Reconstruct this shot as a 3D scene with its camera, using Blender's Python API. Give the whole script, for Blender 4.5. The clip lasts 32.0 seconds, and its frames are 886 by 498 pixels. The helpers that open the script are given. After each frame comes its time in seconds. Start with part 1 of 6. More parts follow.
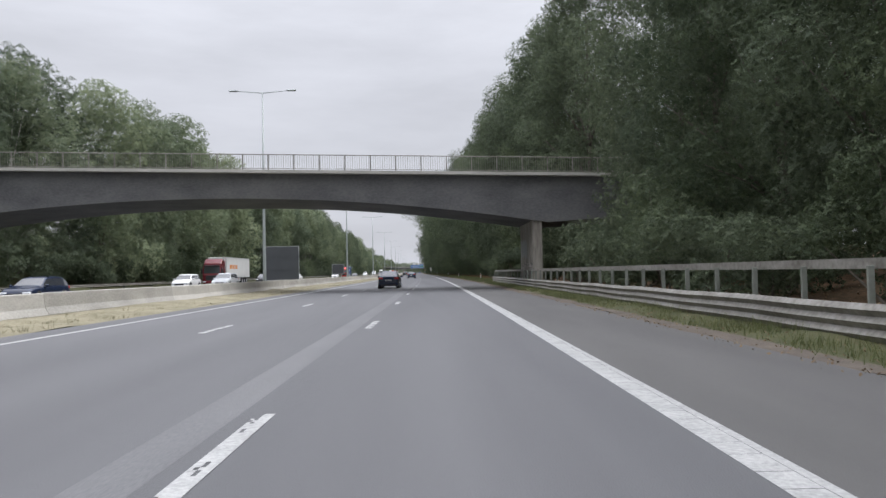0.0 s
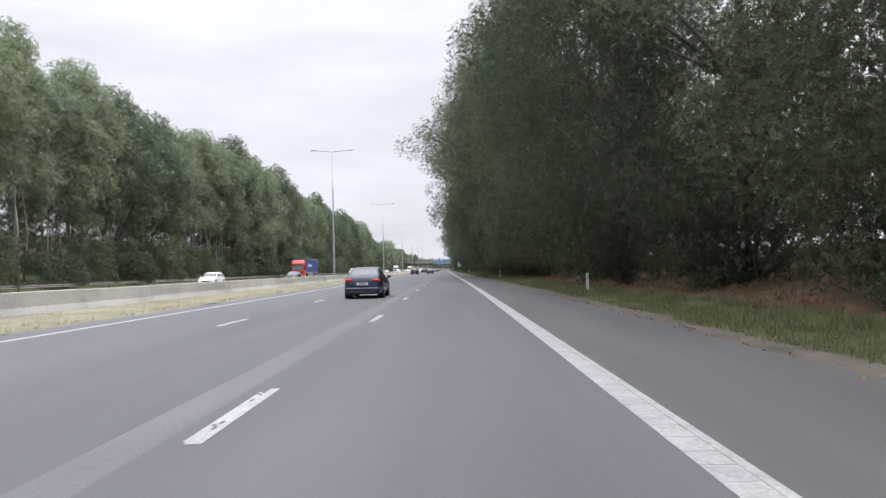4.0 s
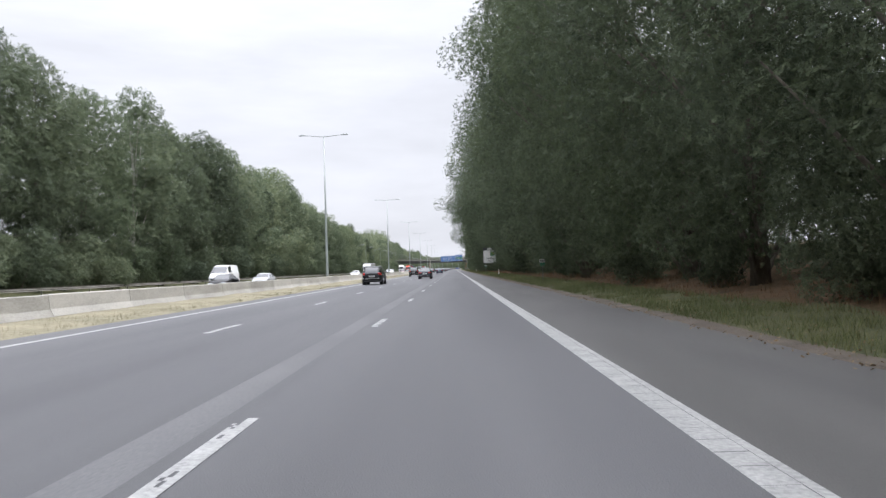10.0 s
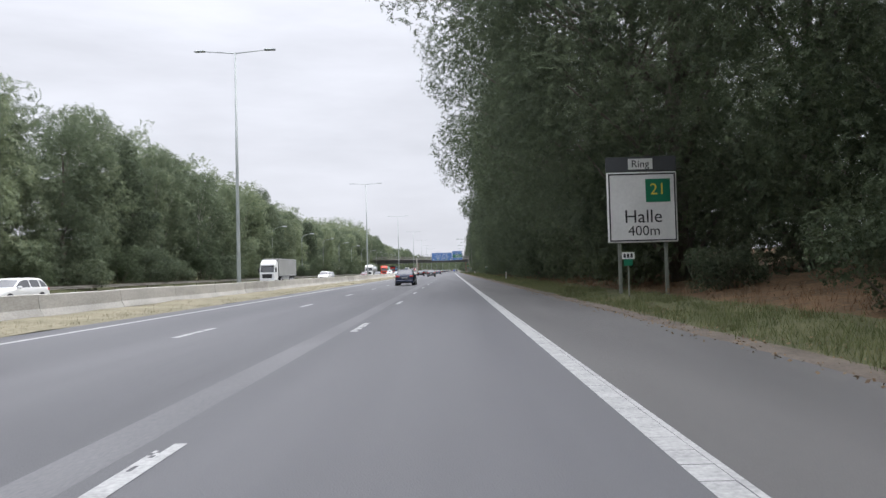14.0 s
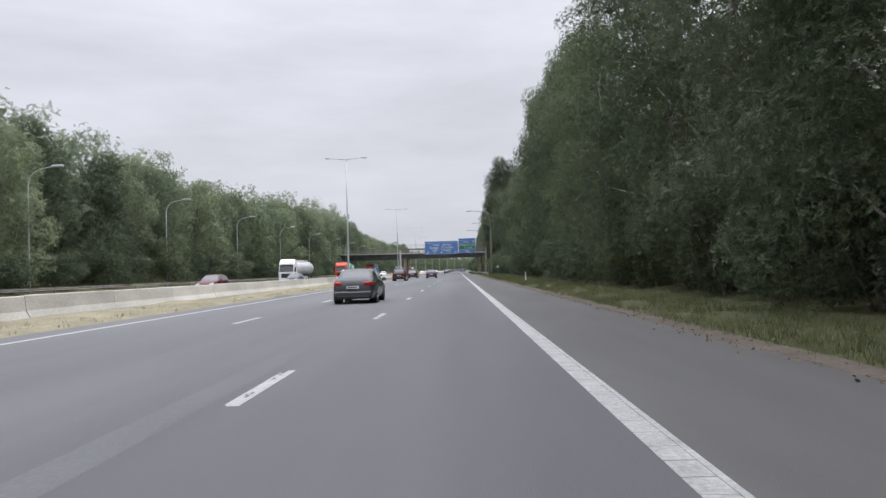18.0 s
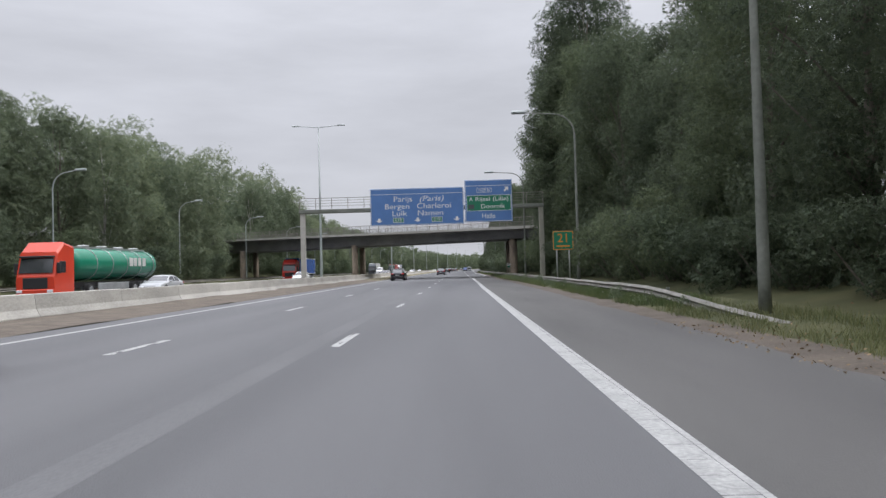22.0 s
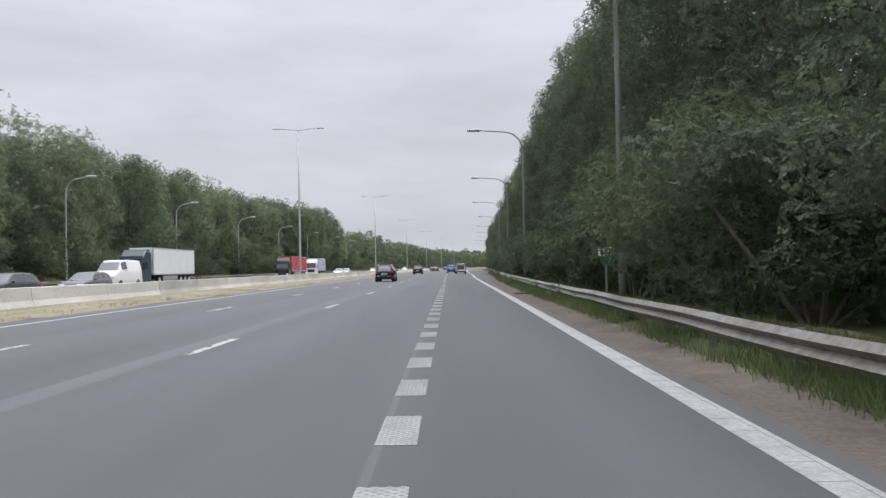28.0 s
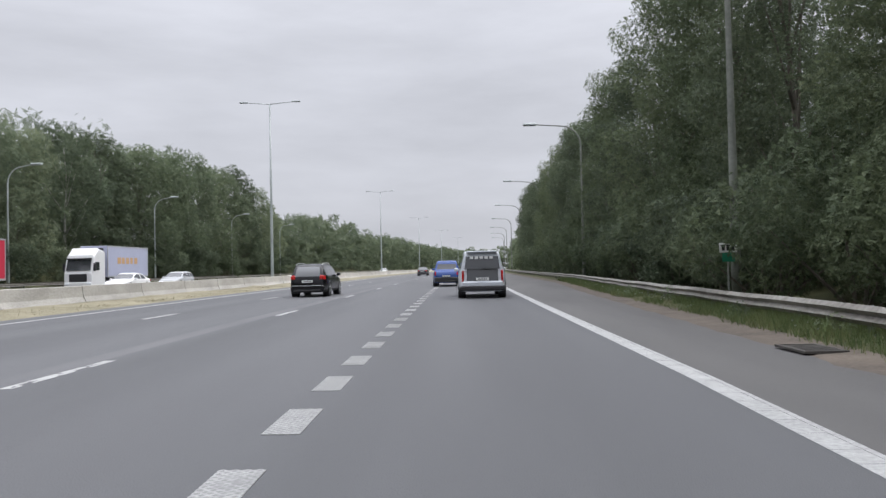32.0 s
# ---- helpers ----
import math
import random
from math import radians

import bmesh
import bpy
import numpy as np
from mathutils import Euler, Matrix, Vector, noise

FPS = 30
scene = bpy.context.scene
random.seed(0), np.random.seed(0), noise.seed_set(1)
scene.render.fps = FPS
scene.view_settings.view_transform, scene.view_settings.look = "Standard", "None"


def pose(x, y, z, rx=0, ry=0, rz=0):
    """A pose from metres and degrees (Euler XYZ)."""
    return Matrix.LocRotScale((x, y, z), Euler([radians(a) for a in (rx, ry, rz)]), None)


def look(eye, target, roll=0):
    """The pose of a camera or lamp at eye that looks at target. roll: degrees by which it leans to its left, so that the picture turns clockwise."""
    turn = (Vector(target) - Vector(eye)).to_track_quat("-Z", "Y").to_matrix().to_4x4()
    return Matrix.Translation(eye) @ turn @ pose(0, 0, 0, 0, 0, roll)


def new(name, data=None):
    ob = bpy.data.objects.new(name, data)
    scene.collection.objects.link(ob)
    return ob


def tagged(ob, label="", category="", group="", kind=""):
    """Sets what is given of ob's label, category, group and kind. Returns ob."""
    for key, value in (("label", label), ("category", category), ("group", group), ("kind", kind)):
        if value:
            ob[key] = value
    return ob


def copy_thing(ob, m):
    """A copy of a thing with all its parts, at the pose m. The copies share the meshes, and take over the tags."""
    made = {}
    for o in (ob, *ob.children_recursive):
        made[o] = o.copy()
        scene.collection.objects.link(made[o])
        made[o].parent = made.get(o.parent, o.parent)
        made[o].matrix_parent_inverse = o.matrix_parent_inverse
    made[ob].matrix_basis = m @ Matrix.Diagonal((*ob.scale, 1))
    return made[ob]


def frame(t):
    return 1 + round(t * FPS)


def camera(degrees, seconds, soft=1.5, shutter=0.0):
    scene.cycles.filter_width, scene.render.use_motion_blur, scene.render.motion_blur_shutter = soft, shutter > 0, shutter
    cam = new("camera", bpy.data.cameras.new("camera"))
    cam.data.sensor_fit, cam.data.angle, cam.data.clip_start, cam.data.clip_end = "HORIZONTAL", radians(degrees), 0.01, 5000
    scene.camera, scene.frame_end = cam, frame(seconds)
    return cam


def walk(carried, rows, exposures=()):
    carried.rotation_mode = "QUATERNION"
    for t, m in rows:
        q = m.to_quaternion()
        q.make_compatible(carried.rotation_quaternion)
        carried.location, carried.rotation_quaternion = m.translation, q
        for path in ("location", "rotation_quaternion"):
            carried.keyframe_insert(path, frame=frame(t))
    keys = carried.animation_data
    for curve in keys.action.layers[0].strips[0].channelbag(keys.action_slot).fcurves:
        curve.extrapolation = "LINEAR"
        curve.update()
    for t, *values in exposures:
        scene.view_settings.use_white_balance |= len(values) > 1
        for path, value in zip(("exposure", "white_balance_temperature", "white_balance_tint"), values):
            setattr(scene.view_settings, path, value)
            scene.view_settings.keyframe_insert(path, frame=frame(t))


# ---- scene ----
# ---------------------------------------------------------------- camera
cam = camera(63.8, 32.0, soft=1.45)
# seconds, x, y, z, pitch, roll, yaw
ROWS = [
    (0.0, -5.053, -6.59, 1.286, 1.84, 1.16, -2.23),
    (0.5, -4.435, 8.71, 1.286, 1.79, 1.24, -1.89),
    (1.0, -3.876, 24.07, 1.286, 1.75, 1.30, -1.55),
    (1.5, -3.402, 39.48, 1.286, 1.72, 1.33, -1.25),
    (2.0, -3.008, 54.94, 1.286, 1.69, 1.34, -0.96),
    (2.5, -2.690, 70.44, 1.286, 1.67, 1.34, -0.69),
    (3.0, -2.439, 85.97, 1.286, 1.64, 1.33, -0.43),
    (3.5, -2.249, 101.53, 1.286, 1.62, 1.32, -0.17),
    (4.0, -2.112, 117.12, 1.286, 1.60, 1.31, 0.09),
    (4.5, -2.023, 132.75, 1.286, 1.59, 1.32, 0.34),
    (5.0, -1.976, 148.42, 1.286, 1.57, 1.34, 0.57),
    (5.5, -1.965, 164.14, 1.286, 1.56, 1.37, 0.79),
    (6.0, -1.984, 179.91, 1.286, 1.54, 1.43, 0.99),
    (6.5, -2.024, 195.73, 1.286, 1.52, 1.51, 1.11),
    (7.0, -2.056, 211.56, 1.286, 1.50, 1.60, 1.11),
    (7.5, -2.069, 227.38, 1.286, 1.50, 1.68, 1.05),
    (8.0, -2.058, 243.17, 1.286, 1.50, 1.75, 0.99),
    (8.5, -2.020, 258.94, 1.286, 1.51, 1.81, 0.98),
    (9.0, -1.966, 274.67, 1.286, 1.52, 1.84, 0.97),
    (9.5, -1.906, 290.40, 1.286, 1.55, 1.86, 0.94),
    (10.0, -1.850, 306.12, 1.286, 1.58, 1.85, 0.89),
    (10.5, -1.804, 321.86, 1.286, 1.61, 1.82, 0.82),
    (11.0, -1.770, 337.63, 1.286, 1.65, 1.77, 0.74),
    (11.5, -1.746, 353.43, 1.286, 1.68, 1.70, 0.65),
    (12.0, -1.723, 369.24, 1.286, 1.70, 1.64, 0.57),
    (12.5, -1.695, 385.03, 1.286, 1.72, 1.58, 0.51),
    (13.0, -1.659, 400.77, 1.286, 1.73, 1.54, 0.50),
    (13.5, -1.615, 416.43, 1.286, 1.73, 1.51, 0.56),
    (14.0, -1.571, 431.99, 1.286, 1.72, 1.51, 0.64),
    (14.5, -1.536, 447.44, 1.286, 1.72, 1.51, 0.69),
    (15.0, -1.509, 462.78, 1.286, 1.72, 1.51, 0.74),
    (15.5, -1.488, 478.02, 1.286, 1.73, 1.52, 0.78),
    (16.0, -1.472, 493.17, 1.286, 1.73, 1.54, 0.82),
    (16.5, -1.462, 508.22, 1.286, 1.73, 1.55, 0.86),
    (17.0, -1.454, 523.20, 1.286, 1.73, 1.56, 0.93),
    (17.5, -1.449, 538.12, 1.286, 1.72, 1.58, 1.02),
    (18.0, -1.450, 552.99, 1.286, 1.71, 1.59, 1.12),
    (18.5, -1.461, 567.84, 1.286, 1.70, 1.59, 1.20),
    (19.0, -1.480, 582.68, 1.286, 1.69, 1.60, 1.25),
    (19.5, -1.505, 597.55, 1.286, 1.68, 1.59, 1.23),
    (20.0, -1.526, 612.46, 1.286, 1.67, 1.59, 1.19),
    (20.5, -1.532, 627.44, 1.286, 1.66, 1.59, 1.18),
    (21.0, -1.533, 642.48, 1.286, 1.65, 1.59, 1.20),
    (21.5, -1.536, 657.60, 1.286, 1.63, 1.59, 1.26),
    (22.0, -1.541, 672.79, 1.286, 1.62, 1.58, 1.33),
    (22.5, -1.542, 688.04, 1.286, 1.60, 1.58, 1.36),
    (23.0, -1.531, 703.33, 1.286, 1.58, 1.57, 1.31),
    (23.5, -1.495, 718.63, 1.286, 1.56, 1.54, 1.15),
    (24.0, -1.415, 733.90, 1.286, 1.55, 1.50, 0.89),
    (24.5, -1.271, 749.07, 1.286, 1.54, 1.45, 0.54),
    (25.0, -1.077, 764.09, 1.286, 1.53, 1.41, 0.22),
    (25.5, -0.849, 778.91, 1.286, 1.52, 1.36, 0.06),
    (26.0, -0.599, 793.49, 1.286, 1.50, 1.31, 0.02),
    (26.5, -0.340, 807.79, 1.286, 1.49, 1.27, 0.07),
    (27.0, -0.084, 821.79, 1.286, 1.48, 1.23, 0.18),
    (27.5, 0.157, 835.49, 1.286, 1.47, 1.21, 0.31),
    (28.0, 0.369, 848.90, 1.286, 1.46, 1.19, 0.42),
    (28.5, 0.542, 862.06, 1.286, 1.46, 1.20, 0.50),
    (29.0, 0.690, 875.03, 1.286, 1.46, 1.22, 0.53),
    (29.5, 0.832, 887.88, 1.286, 1.46, 1.25, 0.54),
    (30.0, 0.971, 900.68, 1.286, 1.47, 1.28, 0.54),
    (30.5, 1.111, 913.47, 1.286, 1.48, 1.30, 0.56),
    (31.0, 1.244, 926.26, 1.286, 1.49, 1.30, 0.61),
    (31.5, 1.358, 939.06, 1.286, 1.50, 1.29, 0.70),
    (32.0, 1.463, 951.87, 1.286, 1.51, 1.27, 0.78),
]
walk(cam, [(t, pose(x, y, z, 90 + a, b, c)) for t, x, y, z, a, b, c in ROWS],
     exposures=[(t, e + 0.1, 6350.0, 10.0) for t, e in (
         (0.0, -0.05), (0.5, 0.0), (1.0, 0.52), (1.3, 0.45), (1.6, 0.1), (2.5, 0.25), (3.0, 0.32), (6.0, 0.32), (9.0, 0.36), (12.0, 0.36), (14.0, 0.22), (17.0, 0.05), (20.0, -0.12), (22.0, -0.2),
         (23.0, -0.12), (23.7, -0.18), (24.1, -0.14), (24.6, 0.3), (25.0, 0.75), (25.2, 0.3), (25.4, -0.2), (28.0, -0.1), (30.0, -0.05), (32.0, -0.15))])

# ---------------------------------------------------------------- sky and light
world = bpy.data.worlds.new("overcast_sky")
scene.world = world
world.use_nodes = True
wn, wl = world.node_tree.nodes, world.node_tree.links
wn.clear()


def wnode(kind, **inputs):
    nd = wn.new(kind)
    for key, value in inputs.items():
        nd.inputs[key].default_value = value
    return nd


sky_out = wn.new("ShaderNodeOutputWorld")
sky_bg = wn.new("ShaderNodeBackground")
nishita = wn.new("ShaderNodeTexSky")
nishita.sky_type, nishita.sun_disc = "NISHITA", False
nishita.sun_elevation, nishita.sun_rotation = radians(50), radians(63)
nishita.air_density, nishita.dust_density = 1.0, 4.0
coord = wn.new("ShaderNodeTexCoord")
stretch = wn.new("ShaderNodeMapping")
stretch.inputs["Scale"].default_value = (1.6, 1.6, 7.0)
clouds = wnode("ShaderNodeTexNoise", Scale=1.7, Detail=6.0, Roughness=0.55)
cloud_ramp = wn.new("ShaderNodeMapRange")
cloud_ramp.inputs["From Min"].default_value, cloud_ramp.inputs["From Max"].default_value = 0.3, 0.7
cloud_ramp.inputs["To Min"].default_value, cloud_ramp.inputs["To Max"].default_value = 0.86, 1.08
split = wn.new("ShaderNodeSeparateXYZ")
cube = wn.new("ShaderNodeMath")          # an overcast sky is brighter overhead than at the horizon
cube.operation = "POWER"
cube.inputs[1].default_value = 3.0
rise = wn.new("ShaderNodeMapRange")
rise.inputs["From Min"].default_value, rise.inputs["From Max"].default_value = 0.0, 1.0
rise.inputs["To Min"].default_value, rise.inputs["To Max"].default_value = 0.655, 4.6
grey = wn.new("ShaderNodeMix")
grey.data_type, grey.blend_type = "RGBA", "MULTIPLY"
grey.inputs["Factor"].default_value = 1.0
tint = wn.new("ShaderNodeVectorMath")
tint.operation = "SCALE"
tint.inputs[0].default_value = (0.965, 0.975, 1.045)
cloudmul = wn.new("ShaderNodeMath")
cloudmul.operation = "MULTIPLY"
addsky = wn.new("ShaderNodeVectorMath")
addsky.operation = "ADD"
faint = wn.new("ShaderNodeVectorMath")
faint.operation = "SCALE"
faint.inputs["Scale"].default_value = 0.006
wl.new(coord.outputs["Generated"], stretch.inputs["Vector"])
wl.new(stretch.outputs["Vector"], clouds.inputs["Vector"])
wl.new(clouds.outputs["Fac"], cloud_ramp.inputs["Value"])
wl.new(coord.outputs["Generated"], split.inputs["Vector"])
wl.new(split.outputs["Z"], cube.inputs[0])
wl.new(cube.outputs["Value"], rise.inputs["Value"])
wl.new(rise.outputs["Result"], cloudmul.inputs[0])
wl.new(cloud_ramp.outputs["Result"], cloudmul.inputs[1])
wl.new(cloudmul.outputs["Value"], tint.inputs["Scale"])
wl.new(nishita.outputs["Color"], faint.inputs[0])
wl.new(tint.outputs["Vector"], addsky.inputs[0])
wl.new(faint.outputs["Vector"], addsky.inputs[1])
wl.new(addsky.outputs["Vector"], sky_bg.inputs["Color"])
sky_bg.inputs["Strength"].default_value = 1.0
wl.new(sky_bg.outputs["Background"], sky_out.inputs["Surface"])

sun_data = bpy.data.lights.new("sun", "SUN")
sun_data.energy, sun_data.angle, sun_data.color = 1.5, radians(35), (1.0, 0.97, 0.92)
sun = new("sun", sun_data)
sun.matrix_world = look((120, 460, 160), (0, 400, 0))

# ---------------------------------------------------------------- materials


def material(name, colour, rough=0.8, metal=0.0, spec=0.5):
    m = bpy.data.materials.new(name)
    m.use_nodes = True
    b = m.node_tree.nodes["Principled BSDF"]
    b.inputs["Base Color"].default_value = (*colour, 1)
    b.inputs["Roughness"].default_value = rough
    b.inputs["Metallic"].default_value = metal
    b.inputs["Specular IOR Level"].default_value = spec
    return m


def vary(m, dark, light, scale, scale2=None, mix2=0.35, bump=0.0, bump_scale=None, stretch_by=(1, 1, 1), rough=None, random_by=0.0, island=False, even_grain=False):
    """Noise of two sizes between two colours, with a fine relief."""
    nt = m.node_tree
    n, l = nt.nodes, nt.links
    b = n["Principled BSDF"]
    geo = n.new("ShaderNodeNewGeometry")
    mp = n.new("ShaderNodeMapping")
    mp.inputs["Scale"].default_value = stretch_by
    l.new(geo.outputs["Position"], mp.inputs["Vector"])
    n1 = n.new("ShaderNodeTexNoise")
    n1.inputs["Scale"].default_value, n1.inputs["Detail"].default_value = scale, 5.0
    l.new(mp.outputs["Vector"], n1.inputs["Vector"])
    n2 = n.new("ShaderNodeTexNoise")
    n2.inputs["Scale"].default_value, n2.inputs["Detail"].default_value = scale2 or scale * 14, 3.0
    grain = geo.outputs["Position"] if even_grain else mp.outputs["Vector"]
    l.new(grain, n2.inputs["Vector"])
    mixf = n.new("ShaderNodeMix")
    mixf.inputs["Factor"].default_value = mix2
    l.new(n1.outputs["Fac"], mixf.inputs["A"])
    l.new(n2.outputs["Fac"], mixf.inputs["B"])
    fac = mixf.outputs["Result"]
    if random_by:
        src = geo.outputs["Random Per Island"]
        if not island:
            src = n.new("ShaderNodeObjectInfo").outputs["Random"]
        mr = n.new("ShaderNodeMix")
        mr.inputs["Factor"].default_value = random_by
        l.new(fac, mr.inputs["A"])
        l.new(src, mr.inputs["B"])
        fac = mr.outputs["Result"]
    ramp = n.new("ShaderNodeValToRGB")
    ramp.color_ramp.elements[0].position, ramp.color_ramp.elements[1].position = 0.32, 0.68
    ramp.color_ramp.elements[0].color, ramp.color_ramp.elements[1].color = (*dark, 1), (*light, 1)
    l.new(fac, ramp.inputs["Fac"])
    l.new(ramp.outputs["Color"], b.inputs["Base Color"])
    if bump:
        nb = n.new("ShaderNodeTexNoise")
        nb.inputs["Scale"].default_value, nb.inputs["Detail"].default_value = bump_scale or scale * 20, 3.0
        l.new(grain, nb.inputs["Vector"])
        bp = n.new("ShaderNodeBump")
        bp.inputs["Strength"].default_value, bp.inputs["Distance"].default_value = bump, 0.02
        l.new(nb.outputs["Fac"], bp.inputs["Height"])
        l.new(bp.outputs["Normal"], b.inputs["Normal"])
    if rough:
        rr = n.new("ShaderNodeMapRange")
        rr.inputs["To Min"].default_value, rr.inputs["To Max"].default_value = rough
        l.new(n2.outputs["Fac"], rr.inputs["Value"])
        l.new(rr.outputs["Result"], b.inputs["Roughness"])
    return m


def leaf_material(name, dark, light, through_amount=0.46, leaflets=17.0):
    m = vary(material(name, dark, 0.6, spec=0.18), dark, light, 0.09, 1.3, 0.5, random_by=0.2, island=True)
    n, l = m.node_tree.nodes, m.node_tree.links
    b = n["Principled BSDF"]
    tr = n.new("ShaderNodeBsdfTranslucent")
    # every tree has a green of its own
    own = n.new("ShaderNodeObjectInfo")
    bright = n.new("ShaderNodeMapRange")
    bright.inputs["To Min"].default_value, bright.inputs["To Max"].default_value = 0.76, 1.26
    l.new(own.outputs["Random"], bright.inputs["Value"])
    hue = n.new("ShaderNodeMapRange")
    hue.inputs["To Min"].default_value, hue.inputs["To Max"].default_value = 0.515, 0.49
    l.new(own.outputs["Random"], hue.inputs["Value"])
    shift = n.new("ShaderNodeHueSaturation")
    l.new(b.inputs["Base Color"].links[0].from_socket, shift.inputs["Color"])
    l.new(bright.outputs["Result"], shift.inputs["Value"])
    l.new(hue.outputs["Result"], shift.inputs["Hue"])
    col = shift.outputs["Color"]
    l.new(col, b.inputs["Base Color"])
    l.new(col, tr.inputs["Color"])
    mx = n.new("ShaderNodeMixShader")
    mx.inputs["Fac"].default_value = through_amount
    l.new(b.outputs["BSDF"], mx.inputs[1])
    l.new(tr.outputs["BSDF"], mx.inputs[2])
    if not leaflets:
        l.new(mx.outputs["Shader"], n["Material Output"].inputs["Surface"])
        return m
    # each spray carries round leaflets with gaps between them, each turned its own way
    geo = n.new("ShaderNodeNewGeometry")
    cells = n.new("ShaderNodeTexVoronoi")
    cells.inputs["Scale"].default_value = leaflets
    l.new(geo.outputs["Position"], cells.inputs["Vector"])
    turn = n.new("ShaderNodeVectorMath")
    turn.operation = "MULTIPLY_ADD"
    turn.inputs[1].default_value, turn.inputs[2].default_value = (1.1, 1.1, 1.1), (-0.55, -0.55, -0.45)
    l.new(cells.outputs["Color"], turn.inputs[0])
    lean = n.new("ShaderNodeVectorMath")
    lean.operation = "ADD"
    l.new(turn.outputs["Vector"], lean.inputs[0])
    l.new(geo.outputs["Normal"], lean.inputs[1])
    unit = n.new("ShaderNodeVectorMath")
    unit.operation = "NORMALIZE"
    l.new(lean.outputs["Vector"], unit.inputs[0])
    l.new(unit.outputs["Vector"], b.inputs["Normal"])
    l.new(unit.outputs["Vector"], tr.inputs["Normal"])
    gap = n.new("ShaderNodeMath")
    gap.operation = "GREATER_THAN"
    gap.inputs[1].default_value = 0.54
    l.new(cells.outputs["Distance"], gap.inputs[0])
    hole = n.new("ShaderNodeBsdfTransparent")
    cut = n.new("ShaderNodeMixShader")
    l.new(gap.outputs["Value"], cut.inputs["Fac"])
    l.new(mx.outputs["Shader"], cut.inputs[1])
    l.new(hole.outputs["BSDF"], cut.inputs[2])
    l.new(cut.outputs["Shader"], n["Material Output"].inputs["Surface"])
    return m


ASPHALT = vary(material("asphalt", (0.11, 0.11, 0.112), 0.8, spec=0.35), (0.078, 0.078, 0.082), (0.132, 0.132, 0.136), 0.5, 48, 0.4, 0.4, 70, (1, 0.06, 1), (0.62, 0.85), even_grain=True)
NEW_ASPHALT = vary(material("darker_asphalt", (0.09, 0.09, 0.092), 0.8, spec=0.35), (0.066, 0.067, 0.07), (0.11, 0.111, 0.115), 0.5, 48, 0.4, 0.4, 70, (1, 0.06, 1), (0.62, 0.85), even_grain=True)
SHOULDER = vary(material("shoulder_asphalt", (0.09, 0.09, 0.09), 0.85, spec=0.3), (0.078, 0.076, 0.074), (0.12, 0.116, 0.112), 0.7, 48, 0.45, 0.4, 70, (1, 0.15, 1), (0.7, 0.9), even_grain=True)
SEAM = vary(material("pale_asphalt_seam", (0.2, 0.2, 0.2), 0.8, spec=0.3), (0.118, 0.118, 0.122), (0.17, 0.17, 0.172), 1.2, 50, 0.5, 0.3, 90, (1, 0.2, 1))
FAINT_SEAM = vary(material("faint_asphalt_seam", (0.12, 0.12, 0.12), 0.8, spec=0.3), (0.1, 0.1, 0.104), (0.14, 0.14, 0.143), 1.2, 50, 0.5, 0.3, 90, (1, 0.2, 1))
PALE_PATCH = vary(material("pale_asphalt_patch", (0.2, 0.2, 0.2), 0.8, spec=0.3), (0.14, 0.14, 0.143), (0.2, 0.2, 0.2), 1.2, 50, 0.5, 0.3, 90)
PATCH = vary(material("dark_asphalt_patch", (0.05, 0.05, 0.05), 0.75, spec=0.35), (0.045, 0.045, 0.047), (0.07, 0.07, 0.07), 1.5, 60, 0.5, 0.3, 90)
PAINT = vary(material("road_paint", (0.7, 0.7, 0.68), 0.6), (0.23, 0.23, 0.225), (0.46, 0.46, 0.447), 3.0, 22, 0.55, 0.5, 45, (1, 1, 1))
PAINT_GREY = vary(material("worn_road_paint", (0.3, 0.3, 0.3), 0.7), (0.16, 0.16, 0.16), (0.33, 0.33, 0.32), 2.0, 18, 0.5, 0.4, 45)
GRASS = vary(material("verge_grass", (0.08, 0.12, 0.03), 0.9, spec=0.2), (0.03, 0.042, 0.017), (0.125, 0.118, 0.06), 0.8, 26, 0.6, 1.0, 40)
DRY = vary(material("dry_grass", (0.35, 0.29, 0.16), 0.9, spec=0.2), (0.13, 0.12, 0.078), (0.28, 0.25, 0.175), 0.5, 8, 0.45, 0.8, 25)
DIRT = vary(material("dirt", (0.2, 0.16, 0.12), 0.95, spec=0.2), (0.075, 0.064, 0.054), (0.165, 0.138, 0.112), 1.3, 17, 0.45, 0.7, 40)
LITTER = vary(material("leaf_litter", (0.1, 0.07, 0.04), 0.95, spec=0.2), (0.045, 0.036, 0.022), (0.19, 0.115, 0.065), 0.7, 7, 0.5, 0.9, 14)
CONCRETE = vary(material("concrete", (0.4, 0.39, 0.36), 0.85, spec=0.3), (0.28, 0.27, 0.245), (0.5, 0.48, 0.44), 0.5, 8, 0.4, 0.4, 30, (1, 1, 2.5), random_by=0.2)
# darker mottled grey than CONCRETE, for girders, bridge deck and abutments
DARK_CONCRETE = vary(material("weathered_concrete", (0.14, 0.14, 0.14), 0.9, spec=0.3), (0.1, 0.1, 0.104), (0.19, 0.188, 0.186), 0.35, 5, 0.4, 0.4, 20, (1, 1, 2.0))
GALV = vary(material("galvanised_steel", (0.42, 0.43, 0.43), 0.5, 0.7), (0.33, 0.34, 0.34), (0.52, 0.53, 0.53), 1.5, 20, 0.4, rough=(0.4, 0.62))
RAILGREY = vary(material("weathered_guard_rail", (0.4, 0.39, 0.36), 0.6, 0.25), (0.11, 0.098, 0.082), (0.31, 0.298, 0.27), 1.1, 9, 0.55, rough=(0.45, 0.7))
